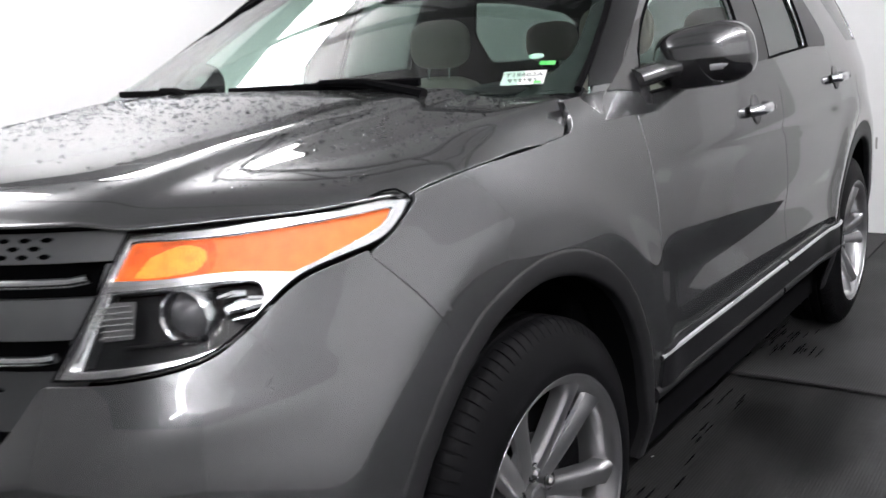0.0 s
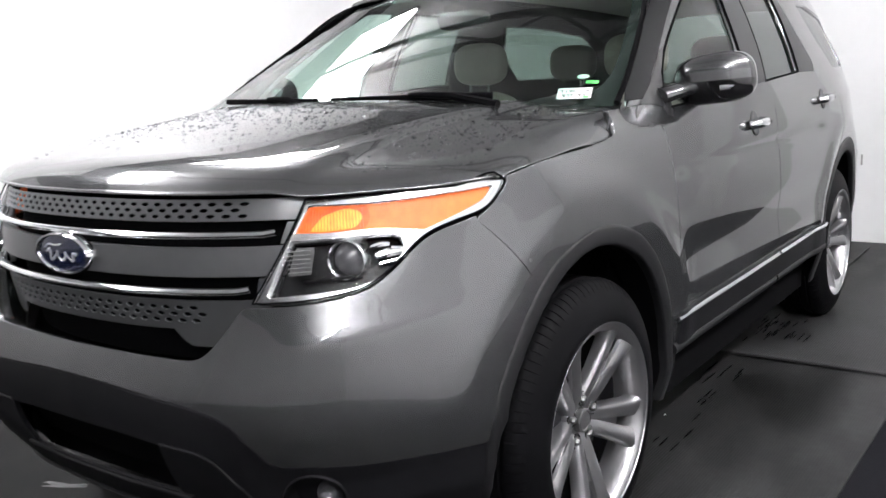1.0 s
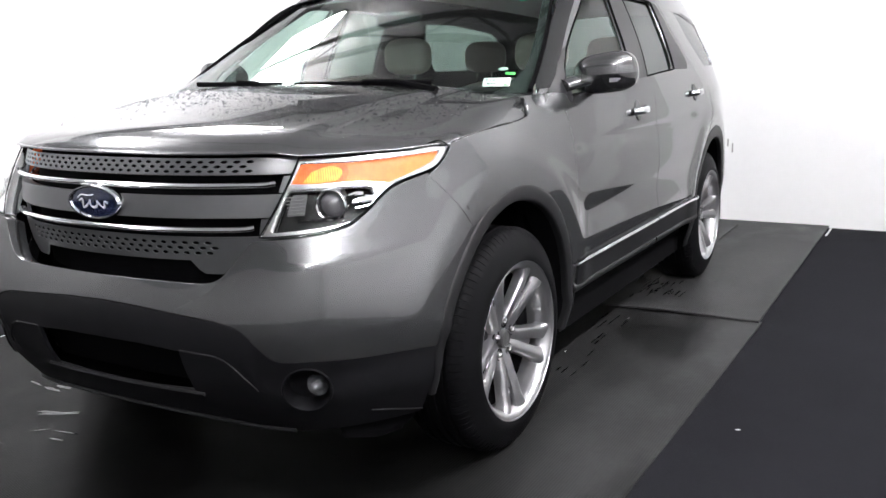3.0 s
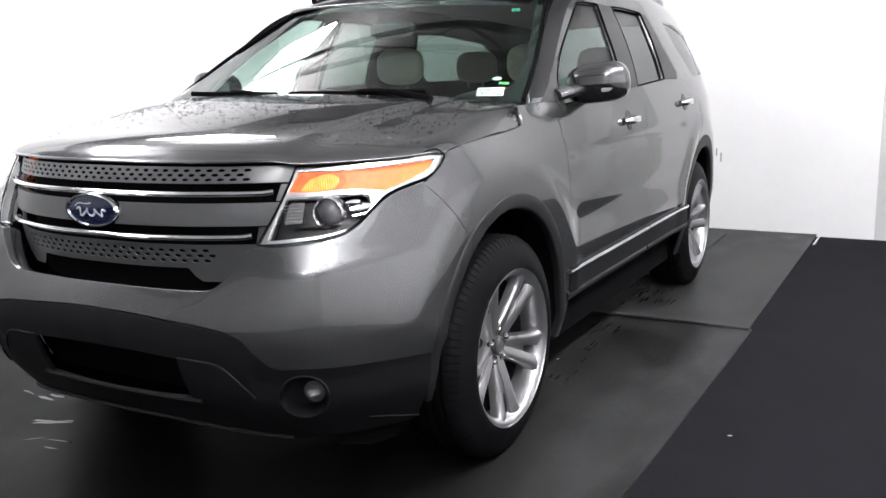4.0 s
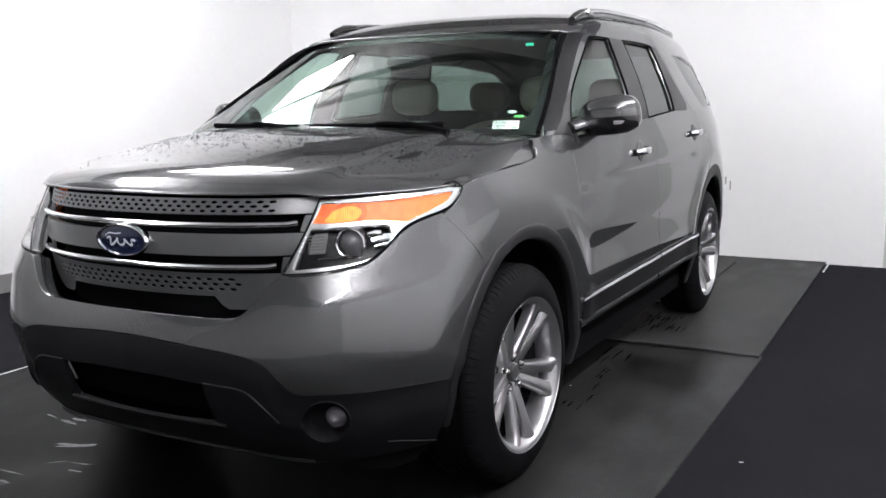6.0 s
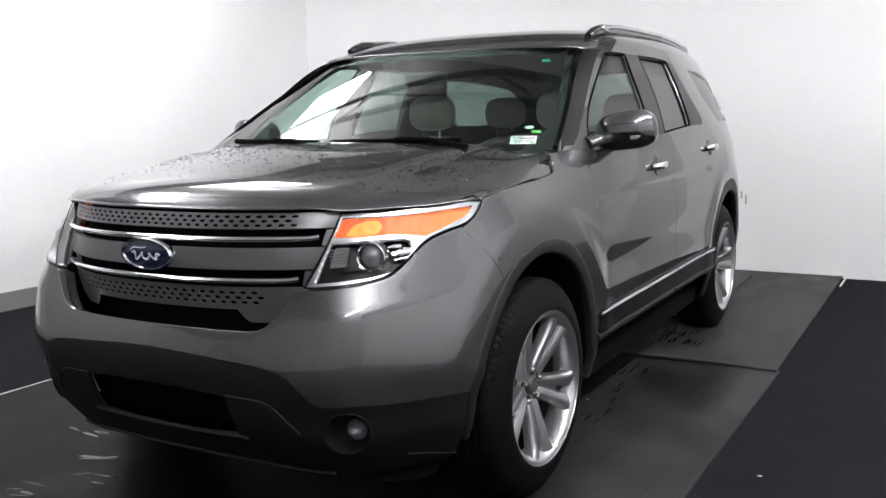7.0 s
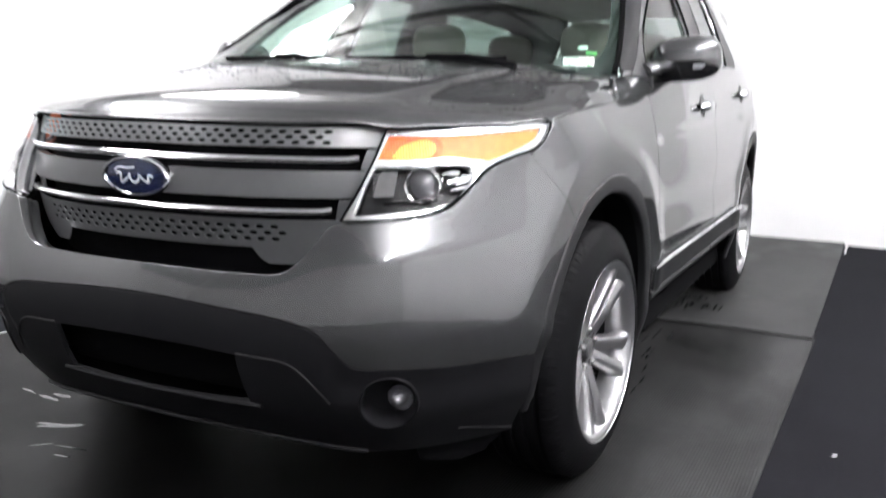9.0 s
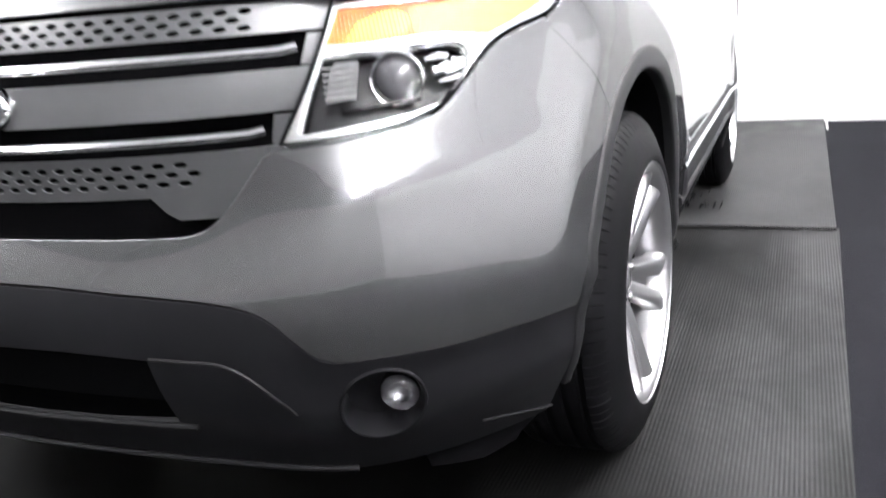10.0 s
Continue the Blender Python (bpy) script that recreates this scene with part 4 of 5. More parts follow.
for s in SIDES:
    lamp = panel("headlight", body, mirrored(LAMP, s), SATIN_CHROME, car, holes=[mirrored(AMB, s), mirrored(BOWL_LOOP, s)], step=.025, thick=.035, lift=-.005, label="clear head lamp with an amber upper section")
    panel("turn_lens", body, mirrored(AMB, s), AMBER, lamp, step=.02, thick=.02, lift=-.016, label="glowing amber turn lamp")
    for k, u in enumerate(np.arange(.668, .835, .0085)):
        q = body(s * np.full(6, u), np.linspace(.977, 1.020, 6)) + normals(body, s * np.full(6, u), np.linspace(.977, 1.020, 6)) * -.0135
        part("flute", tube(q, .0010, 6, up=(1, .3, 0)), AMBER_DEEP, lamp)
    inner = [(.656, .9745), (.74, .974), (.825, .976), (.842, .988), (.850, 1.003), (.848, 1.018), (.840, 1.024), (.78, 1.025), (.690, 1.0235)]
    panel("inner_lens", body, mirrored(inner, s), AMBER_DEEP, lamp, step=.02, thick=.004, lift=-.0145, label="deep orange inner lens")
    glow = smooth([(.690, .978), (.73, .9775), (.785, .980), (.822, .992), (.828, 1.006), (.812, 1.016), (.765, 1.016), (.72, 1.004)], 3)
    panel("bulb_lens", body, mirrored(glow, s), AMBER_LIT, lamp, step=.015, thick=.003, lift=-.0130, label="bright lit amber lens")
    panel("bowl", body, mirrored(BOWL_LOOP, s), BOWL, lamp, step=.03, thick=0, lift=-.055, label="dark lamp bowl")
    c = np.array((s * .669, -.608, .909))
    bm = lathe([(-.05, .041), (-.018, .043), (.0, .0435), (.003, .0418), (.0, .0385), (-.02, .036)], 40)
    bm.transform(Matrix.Translation(c) @ Matrix.Rotation(radians(-90 + s * 16), 4, "Z"))
    part("projector_ring", bm, SATIN_CHROME, lamp, "bright ring round the projector")
    bm = lathe([(-.012, .0362), (-.002, .030), (.006, .020), (.010, .008), (.0105, .001)], 32)
    bm.transform(Matrix.Translation(c) @ Matrix.Rotation(radians(-90 + s * 16), 4, "Z"))
    part("projector_lens", bm, PROJECTOR, lamp, "grey glassy projector lens")
    for pts, r in (([(.712, -.574, .914), (.728, -.556, .918), (.752, -.530, .921)], (.008, .011, .007)), ([(.704, -.580, .934), (.716, -.560, .938), (.728, -.545, .936)], (.004, .007, .005)), ([(.718, -.566, .897), (.742, -.540, .903), (.764, -.516, .913)], (.003, .005, .003)), ([(.735, -.548, .931), (.762, -.520, .926)], (.0035, .003))):
        part("reflector", tube([(s * x, y + .01, z) for x, y, z in pts], r, 8), CHROME, lamp, "bright reflector piece")
    bm = grid(np.array([[(s * x, y, z) for x, y, z in ((.590, -.698, .885), (.600, -.690, .936), (.606, -.684, .944))], [(s * x, y, z) for x, y, z in ((.628, -.672, .888), (.634, -.664, .936), (.634, -.664, .944))]]))
    bmesh.ops.solidify(bm, geom=bm.faces[:], thickness=.004)
    side_ref = part("side_reflector", bm, LAMP_GREY, lamp, "dull grey ribbed side reflector")
    for z in np.arange(.892, .940, .009):
        part("rib", tube([(s * .591, -.7005, z), (s * .631, -.6725, z + .002)], .0014, 6), LAMP_GREY, side_ref)
    for q0, q1 in (((.600, -.668, .868), (.640, -.640, .872)), ((.640, -.640, .872), (.700, -.592, .876))):
        part("lamp_rib", tube([tuple(np.array(q0) * (s, 1, 1)), tuple(np.array(q1) * (s, 1, 1))], .004, 6), GLOSS_BLACK, lamp)
    cover = panel("lens_cover", body, mirrored(COVER, s), COVER_LENS, lamp, step=.03, thick=0, lift=.001)
    cover.visible_shadow = False
    # dark rubber seal round the lamp
    pts = np.array([body(s * u, z) for u, z in dense(LAMP, .02)])
    pts = np.concatenate([pts, pts[:1]])
    part("lamp_seal", tube(pts, .0021, 6, caps=False), BLACK, lamp)

# fog lamps
for s in SIDES:
    c = body(s * FOG[0], FOG[1])
    n = normals(body, np.array(s * FOG[0]), np.array(FOG[1]))
    rim = np.array([body(s * (FOG[0] + .071 * math.cos(b)), FOG[1] + .067 * math.sin(b)) for b in np.linspace(0, 2 * np.pi, 40, endpoint=False)])
    rows = []
    for k, d in ((1.06, .001), (1.03, .006), (.98, .005), (.93, -.006), (.80, -.045), (.5, -.055), (.02, -.055)):
        rows.append(c + (rim - c) * k + n * d)
    fog = part("fog_lamp", grid(np.array(rows), closed_v=True), PLASTIC, car, "round fog lamp in a black surround", smooth=50)
    rot = Vector((1, 0, 0)).rotation_difference(Vector((s * .25, -.97, 0))).to_matrix().to_4x4()
    at = Matrix.Translation(c + n * -.030 + np.array((s * .030, .006, .006)))
    bm = lathe([(-.03, .033), (.0, .034), (.004, .031), (-.004, .028), (-.016, .017), (-.020, .001)], 32)
    bm.transform(at @ rot)
    part("reflector", bm, FOG_GREY, fog, "bright fog lamp reflector")
    bm = lathe([(.001, .030), (.008, .025), (.013, .015), (.015, .001)], 32)
    bm.transform(at @ rot)
    part("lens", bm, LENS, fog, "clear domed lens").visible_shadow = False

panel("intake_backing", body, [(-.40, .33), (.40, .33), (.40, .55), (-.40, .55)], BLACK, car, step=.06, thick=0, lift=-.07)
for s in SIDES:
    crease = smooth([(.302, .511), (.38, .508), (.441, .500), (.480, .472), (.532, .403)], 6)
    part("valance_ridge", tube([body(s * u, z) for u, z in crease], .0035, 6), ARCH_PLASTIC, car)
part("intake_lip", tube([body(u, .366 + .03 * abs(u) ** 2) + np.array((0, -.004, 0)) for u in np.linspace(-.34, .34, 30)], .006, 8), ARCH_PLASTIC, car)
part("air_dam", tube([body(u, .272 - .05 * abs(u) ** 2) for u in np.linspace(-.62, .62, 40)], .012, 8, flat=.6), PLASTIC, car)

for s in SIDES:
    q = [body(s * u, z) + normals(body, np.array(s * u), np.array(z)) * .004 for u, z in smooth([(.88, .320), (.95, .310), (1.0, .300), (1.066, .288)], 5)]
    part("splash_lip", tube(q, .003, 6), PLASTIC, car)
    flap = [(.76, .275), (.90, .310), (1.045, .296), (1.066, .284), (1.058, .25), (1.02, .215), (.93, .200), (.80, .210)]
    panel("air_deflector", body, mirrored(flap, s), BLACK, car, step=.03, thick=.006, lift=-.012, label="black deflector flap before the wheel")


# ---- wheels
TR, HUB_X = .385, .850


def tyre_mesh():
    outer = [(.106, .266), (.108, .274), (.106, .290), (.101, .306), (.094, .324), (.086, .343), (.077, .358), (.067, .3675)]
    inner = [(-.122, .3675), (-.130, .355), (-.138, .330), (-.130, .290), (-.115, .266)]
    grooves = []
    for gx in (.036, -.002, -.040, -.078):
        grooves += [(gx + .008, .3750), (gx + .006, .366), (gx - .006, .366), (gx - .008, .3750)]
    prof = np.array((outer + [(.056, .3735)] + grooves + [(-.112, .3730)] + inner)[::-1])
    step = np.array((0, .04, .12, .16, .58))        # a narrow slit, then the block between two slits
    n = 96 * len(step)
    a = 2 * np.pi / 96 * (np.arange(96)[:, None] + step).ravel()
    r = np.broadcast_to(prof[:, 1], (n, len(prof))).copy()
    sipe = np.isin(np.arange(n) % len(step), (1, 2))
    for k in np.flatnonzero((prof[:, 1] > .35) & ((prof[:, 0] > .05) | (prof[:, 0] < -.10))):
        r[sipe, k] -= .0050
    pts = np.stack([np.broadcast_to(prof[:, 0], (n, len(prof))), r * np.cos(a)[:, None], r * np.sin(a)[:, None]], -1)
    return grid(pts, closed_u=True)


def arm(angle, lean):
    """One arm of a forked spoke, from the hub to the rim: a bright outer face that falls off towards the groove between the arms."""
    rows = []
    for k in np.linspace(0, 1, 18):
        r = .040 + .208 * k
        th = radians(angle)
        w = .0190 + .0035 * k + .011 * max(0, (k - .74) / .26) ** 2
        x = .040 + .054 * k ** .85
        d = .030 + .012 * k
        shift = lean * (.0150 + .0290 * k + .008 * max(0, (k - .74) / .26) ** 2)
        er, et = np.array((0, math.cos(th), math.sin(th))), np.array((0, -math.sin(th), math.cos(th)))
        c = er * r + et * shift
        low = .004 + .008 * k
        sec = [(-1.12, -low - .010), (-1.0, -low), (-.70, -low * .62), (-.30, -low * .18), (.05, .0), (.45, .0015), (.80, -.001), (.94, -.005), (1.02, -.012), (1.08, -.5 * d), (1.14, -d)]
        rows.append([c + et * lean * w * e + np.array((x + h, 0, 0)) for e, h in sec])
    return grid(np.array(rows))


def wheel(at, facing):
    """An alloy wheel with its tyre; facing 1: to the left, -1: to the right."""
    rim = lathe([(-.105, .262), (-.108, .255), (-.085, .236), (-.03, .226), (.04, .232), (.070, .237), (.090, .2435), (.097, .250), (.102, .256), (.103, .262), (.106, .2635), (.1065, .266), (.104, .268), (.10, .269)], 96)
    w = part("wheel", rim, ALLOY, car, "bright alloy wheel with five forked spokes", smooth=50)
    part("tyre", tyre_mesh(), RUBBER, w, "black treaded tyre", smooth=22)
    for k in range(5):
        bm = arm(-18 + 72 * k, 1)
        b2 = arm(-18 + 72 * k, -1)
        me = bpy.data.meshes.new("tmp")
        b2.to_mesh(me)
        bm.from_mesh(me)
        b2.free()
        bpy.data.meshes.remove(me)
        web = []
        for q in np.linspace(.0, .62, 8):
            r, x = .040 + .208 * q, .040 + .054 * q ** .85 - .007 - .012 * q
            th = radians(-18 + 72 * k)
            er, et = np.array((0, math.cos(th), math.sin(th))), np.array((0, -math.sin(th), math.cos(th)))
            hw = .0150 + .0290 * q - .004
            web.append([er * r + et * hw * e + np.array((x, 0, 0)) for e in (-1, 0, 1)])
        grid(np.array(web), bm=bm)
        part("spoke", bm, ALLOY, w, smooth=32)
    part("hub", lathe([(-.01, .080), (.030, .079), (.040, .074), (.043, .060), (.042, .044), (.036, .036), (.036, .034), (.036, .001)], 48), ALLOY, w)
    part("centre_cap", lathe([(.034, .033), (.052, .032), (.055, .027), (.052, .024), (.053, .012), (.0535, .001)], 40), CUP_GREY, w, "dark grey centre cap")
    for k in range(5):
        b = radians(18 + 72 * k)
        bm = lathe([(.030, .0120), (.050, .0110), (.056, .007), (.057, .001)], 6)
        bm.transform(Matrix.Translation((0, .058 * math.cos(b), .058 * math.sin(b))))
        part("nut", bm, STEEL, w, "dark steel wheel nut", smooth=20)
        bm = lathe([(.0435, .021), (.0465, .020), (.0465, .0175), (.03, .0165)], 20)
        bm.transform(Matrix.Translation((0, .058 * math.cos(b), .058 * math.sin(b))))
        part("nut_seat", bm, GLOSS_BLACK, w)
    part("brake_disc", lathe([(.012, .130), (.022, .132), (.025, .129), (.024, .07), (.024, .055), (.024, .001)], 48), BLACK_TRIM, w, "dark brake disc")
    # matt black cone added behind the spokes as the shade in their gaps
    part("gap_shade_cone", lathe([(-.02, .2255), (.016, .2290), (.022, .222), (.016, .12), (.014, .08), (.014, .001)], 48), BLACK, w)
    w.matrix_local = pose(*at) if facing > 0 else pose(*at, 0, 0, 180)
    return w


first_wheel = wheel((HUB_X, .02, TR), 1)
for at, turn in (((HUB_X - .02, 2.80, TR), 0), ((-HUB_X, .02, TR), 178), ((-HUB_X + .02, 2.80, TR), 180)):
    copy_thing(first_wheel, pose(*at, 21 if at[1] > 1 else 0, 0, turn))
first_wheel.matrix_local = pose(HUB_X, .02, TR, 0, 0, -2)        # the front wheels are steered a little


# ---- mirrors, handles, trim, rails, wipers
def door_mirror(s):
    c = np.array((.968, .805, 1.250))
    n, mrows = 40, 22
    a, b = np.meshgrid(np.linspace(0, 2 * np.pi, n, endpoint=False), np.linspace(-np.pi / 2, np.pi / 2, mrows), indexing="ij")
    f = lambda v, p: np.sign(v) * np.abs(v) ** (2 / p)
    x = f(np.cos(b), 3.2) * f(np.cos(a), 3.2)
    y = f(np.cos(b), 3.2) * f(np.sin(a), 2.6)
    z = f(np.sin(b), 2.9)
    px = .122 * x * (1 - .10 * z)
    py = np.where(y < 0, .105, .060) * y * (1 - .12 * x)
    pz = np.where(z > 0, .070, .072) * z * (1 + .10 * x) + .006 * x - .014 * np.where(z < 0, -z, 0) * (1 - x)
    g = np.stack([s * (c[0] + px), c[1] + py, c[2] + pz], -1)
    cut = 10
    shell = part("door_mirror", grid(g[:, cut:], closed_u=True), PAINT, car, "grey painted door mirror with black base", smooth=60)
    part("lower_shell", grid(g[:, :cut + 1], closed_u=True), GLOSS_BLACK, shell, "black lower shell", smooth=60)
    strip = np.array([[(s * (c[0] + k * .122), c[1] - .103 * (1 - abs(k) ** 3) ** .5 + .006 - .004 * (j == 1), zz + .012 * k) for j, zz in enumerate((1.203, 1.214, 1.225))] for k in np.linspace(.36, .955, 12)])
    bm = grid(strip)
    bmesh.ops.solidify(bm, geom=bm.faces[:], thickness=.01)
    part("side_repeater", bm, WHITE_ENAMEL, shell, "clear side turn lamp")
    arm_pts = smooth([(s * .866, .585, 1.196), (s * .882, .625, 1.204), (s * .905, .695, 1.214), (s * .945, .780, 1.214)], 4)
    part("arm", tube(arm_pts, np.linspace(.044, .038, len(arm_pts)), 16, flat=.62, up=(0, 0, 1)), PAINT, shell, "grey painted arm")
    foot = [(s * .872, .612, 1.192), (s * .876, .606, 1.165), (s * .880, .602, 1.135)]
    part("foot", tube(foot, (.040, .046, .052), 16, flat=.55, up=(1, 0, 0)), BLACK_TRIM, shell, "black mirror foot")


def side_skin(y, z):
    """The point of the left side at y and height z, below or above the belt line."""
    if z <= 1.12:
        return body(uy(y), z)
    q = np.linspace(0, .5, 60)
    p = cabin(np.full(60, y), q)
    return np.array((np.interp(z, p[:, 2], p[:, 0]), y, z))


for s in SIDES:
    door_mirror(s)
    for hy, hz in ((1.305, 1.074), (2.330, 1.120)):
        x = side_skin(hy, hz)[0]
        # raised dark disc: the shade of a body-coloured hollow is in its colour
        cup = []
        for b in np.linspace(0, 2 * np.pi, 32, endpoint=False):
            row = []
            for k, dx in ((1, .0005), (.96, .004), (.80, .0035), (.5, .0025), (.03, .002)):
                y = hy + .004 + .038 * k * np.sign(math.cos(b)) * abs(math.cos(b)) ** 1.05
                z = hz + .045 * k * np.sign(math.sin(b)) * abs(math.sin(b)) ** 1.1
                row.append((s * (side_skin(y, z)[0] + dx), y, z))
            cup.append(row)
        handle = part("door_handle", grid(np.array(cup), closed_u=True), CUP_GREY, car, "chrome door handle over a cup painted dark as shade")
        bar = [(s * (x + .004), hy - .060, hz - .004), (s * (x + .020), hy - .052, hz - .002), (s * (x + .030), hy - .028, hz), (s * (x + .032), hy + .018, hz + .001), (s * (x + .029), hy + .044, hz + .003), (s * (x + .020), hy + .055, hz + .004), (s * (x + .004), hy + .060, hz + .004)]
        part("grip", tube(smooth(bar, 5), .0150, 12, flat=1.1), SATIN_CHROME, handle, "satin chrome grip")
        key = lathe([(0, .006), (.002, .006), (.0025, .001)], 14)
        key.transform(pose(s * (x + .046), hy + .045, hz + .003, 0, 0, 0 if s > 0 else 180))
        part("key_hole", key, BLACK_TRIM, handle)
    for y0, y1 in ((.500, 1.560), (1.580, 2.330)):
        ys = np.linspace(y0, y1, 24)
        pts = []
        for y in ys:
            z = .547 + .005 * (y - .5)
            q = body(s * uy(max(y, .66)), z)
            pts.append((q[0] + s * .010, y, z))
        part("chrome_strip", tube(pts, .0080, 8, flat=.95, up=(1, 0, 0)), CHROME, car, "chrome door strip")
        pts = [(body(s * uy(max(y, .66)), .455)[0] - s * .008, y, .452) for y in ys]
        part("sill_ridge", tube(pts, .020, 12), ARCH_PLASTIC, car, "satin dark rounded sill edge")
    # roof rails
    ys = np.linspace(1.31, 3.13, 30)
    lift = natural((1.2, 1.45, 1.75, 2.2, 2.6, 3.15), (.020, .030, .031, .029, .030, .028))
    pts = [cabin(y, .66) * np.array((s, 1, 1)) + np.array((0, 0, float(lift(y)))) for y in ys]
    rail = part("roof_rail", tube(pts, .0145, 10, flat=.8), SATIN_CHROME, car, "satin roof rail")
    # black strip that paints in the shade between rail and roof
    pts = [cabin(y, .66) * np.array((s, 1, 1)) + np.array((0, 0, float(lift(y)) * .30)) for y in ys]
    part("rail_shadow_strip", tube(pts, .010, 8), GLOSS_BLACK, rail, "black strip painting the shade under the rail")
    for ya, yb, r in ((1.19, 1.43, .026), (2.24, 2.36, .017), (2.84, 3.20, .018)):
        yy = np.linspace(ya, yb, 9)
        k = np.linspace(0, 1, 9)
        hh = np.array([float(lift(y)) for y in yy]) * (.45 + .35 * np.sin(np.pi * k) ** .5)
        q = [cabin(y, .662) * np.array((s, 1, 1)) + np.array((0, 0, h)) for y, h in zip(yy, hh)]
        part("rail_foot", tube(q, r * (.35 + .65 * np.sin(np.pi * (.08 + .84 * k)) ** .6), 12, flat=.9), GLOSS_BLACK, rail, "black rail foot")
    cap = cabin(1.33, .655) * np.array((s, 1, 1)) + np.array((s * .012, 0, .030))
    part("rail_cap", blob(.020, .030, .018, tuple(cap), 2.4, 16), SATIN_CHROME, rail)
    # black window surrounds and centre posts
    post = [(1.412, .510), (1.570, .494), (1.523, .112), (1.316, .100), (1.331, .239), (1.361, .382)]
    panel("window_post", cabin, side_cab(post, s), BLACK_TRIM, car, step=.05, thick=.004, lift=.003)
    post = [(2.026, .470), (2.09, .462), (2.165, .30), (2.29, .172), (2.27, .136), (2.021, .138), (2.016, .30)]
    panel("window_post", cabin, side_cab(post, s), BLACK_TRIM, car, step=.05, thick=.004, lift=.003)
    for w in (W1, W2):
        q = np.array([cabin(y, (z if s > 0 else 2 - z)) for y, z in dense(w, .03)])
        part("window_seal", tube(np.concatenate([q, q[:1]]), .0045, 6, caps=False), BLACK, car)
    sail = [(.44, .160), (.48, .150), (.582, .100), (.594, .165), (.652, .268), (.745, .350), (.700, .340), (.59, .264), (.50, .205)]
    panel("mirror_sail", cabin, side_cab(sail, s), BLACK_TRIM, car, step=.03, thick=.004, lift=.003)
    post = [(.41, .212), (.475, .298), (.575, .365), (.725, .450), (.865, .520), (.965, .566), (1.05, .594)]
    trim = smooth([(y - .022, q + .006) for y, q in post], 3) + smooth([(y + .105, q - .034) for y, q in reversed(post)], 3)
    panel("pillar_trim", cabin, side_cab(trim, s), PILLAR_BLACK, car, step=.03, thick=.003, lift=.002)
    corner = [(s * x, y) for x, y in ((.62, .20), (.80, .25), (.862, .262), (.866, .47), (.62, .40))]
    panel("cowl_corner", hood, corner, BLACK_TRIM, car, step=.02, thick=0, lift=-.006, out=(0, 0, 1))
    # windscreen post
    zs = np.linspace(1.185, 1.592, 16)
    xe = np.interp(zs, (1.18, 1.25, 1.33, 1.43, 1.52, 1.59), (.835, .815, .785, .740, .690, .655))
    q = windscreen(s * xe, zs) + np.array((s * .006, 0, .004))
    part("windscreen_seal", tube(q, .009, 8), BLACK, car)
    band = [(s * x, z) for x, z in zip(xe, zs)] + [(s * (x - .030 - .05 * max(0, (1.30 - z) / .115) ** 2), z) for x, z in reversed(list(zip(xe, zs)))]
    panel("windscreen_border", windscreen, band, GLOSS_BLACK, car, step=.03, thick=0, lift=-.004, out=(0, -1, .6), label="black printed glass border")

band = [(-.62, 1.602), (.62, 1.602), (.60, 1.570), (.3, 1.578), (0, 1.580), (-.3, 1.578), (-.60, 1.570)]
panel("windscreen_border", windscreen, band, GLOSS_BLACK, car, step=.03, thick=0, lift=-.004, out=(0, -1, .6))
xs = np.linspace(-.845, .845, 44)
rear_x = natural((0, .19, .38, .55, .70, .80, .84), (.06, .072, .110, .175, .262, .30, .31))
rows = []
for x in xs:
    y0, z0 = float(rear_x(abs(x))) - .03, float(hood(x, float(rear_x(abs(x))) - .01)[2]) - .028
    q = windscreen(x, 1.196)
    rows.append([(x, y0, z0), (x, (y0 + q[1]) / 2, z0 + .004), (x, q[1], 1.190)])
part("cowl_panel", grid(np.array(rows)), PLASTIC, car, "black plastic cowl panel")


def wiper(x0, z0, x1, z1, px, pz):
    q = [windscreen(x0 + (x1 - x0) * k, z0 + (z1 - z0) * k) + np.array((0, -.016, .016)) for k in np.linspace(0, 1, 14)]
    w = part("wiper", tube(q, .0065, 8, flat=1.5), BLACK, car, "black windscreen wiper at rest")
    mid = q[7]
    piv = windscreen(px, pz) + np.array((0, -.05, .012))
    part("arm", tube([piv, (piv + mid) / 2 + np.array((0, -.01, .018)), mid + np.array((0, -.004, .010))], (.016, .011, .007), 8), BLACK, w)


wiper(.00, 1.206, .545, 1.208, .60, 1.185)
wiper(-.56, 1.210, -.06, 1.206, -.02, 1.185)

# inner body, underside, tail
part("engine_bay", box(-.50, .50, -.62, .25, .30, 1.0), BLACK, car, smooth=0)
part("underbody", box(-.56, .56, -.60, 3.85, .24, .34), BLACK, car, smooth=0)
part("cabin_floor", box(-.88, .88, .55, 2.30, .26, .40), BLACK, car, smooth=0)
part("bulkhead", box(-.84, .84, .30, .42, .40, 1.08), BLACK, car, smooth=0)
for s in SIDES:
    lining = [(uy(.53), .40), (uy(2.7), .40), (uy(2.7), 1.11), (uy(.53), 1.11)]
    panel("door_lining", body, mirrored(lining, s), DASH, car, step=.08, thick=0, lift=-.05)
    lining = [(uy(.10), .93), (uy(.50), .80), (uy(.50), 1.08), (1.24, 1.03), (uy(-.10), .93)]
    panel("fender_lining", body, mirrored(lining, s), BLACK, car, step=.06, thick=0, lift=-.03)
us = np.linspace(u_at(.56, 3.98), PU[-1], 12)
g = np.array([[body(u, z) for z in np.linspace(.30, 1.118, 8)] for u in us] + [[body(-u, z) for z in np.linspace(.30, 1.118, 8)] for u in us[::-1]])
part("tailgate", grid(g), PAINT, car)
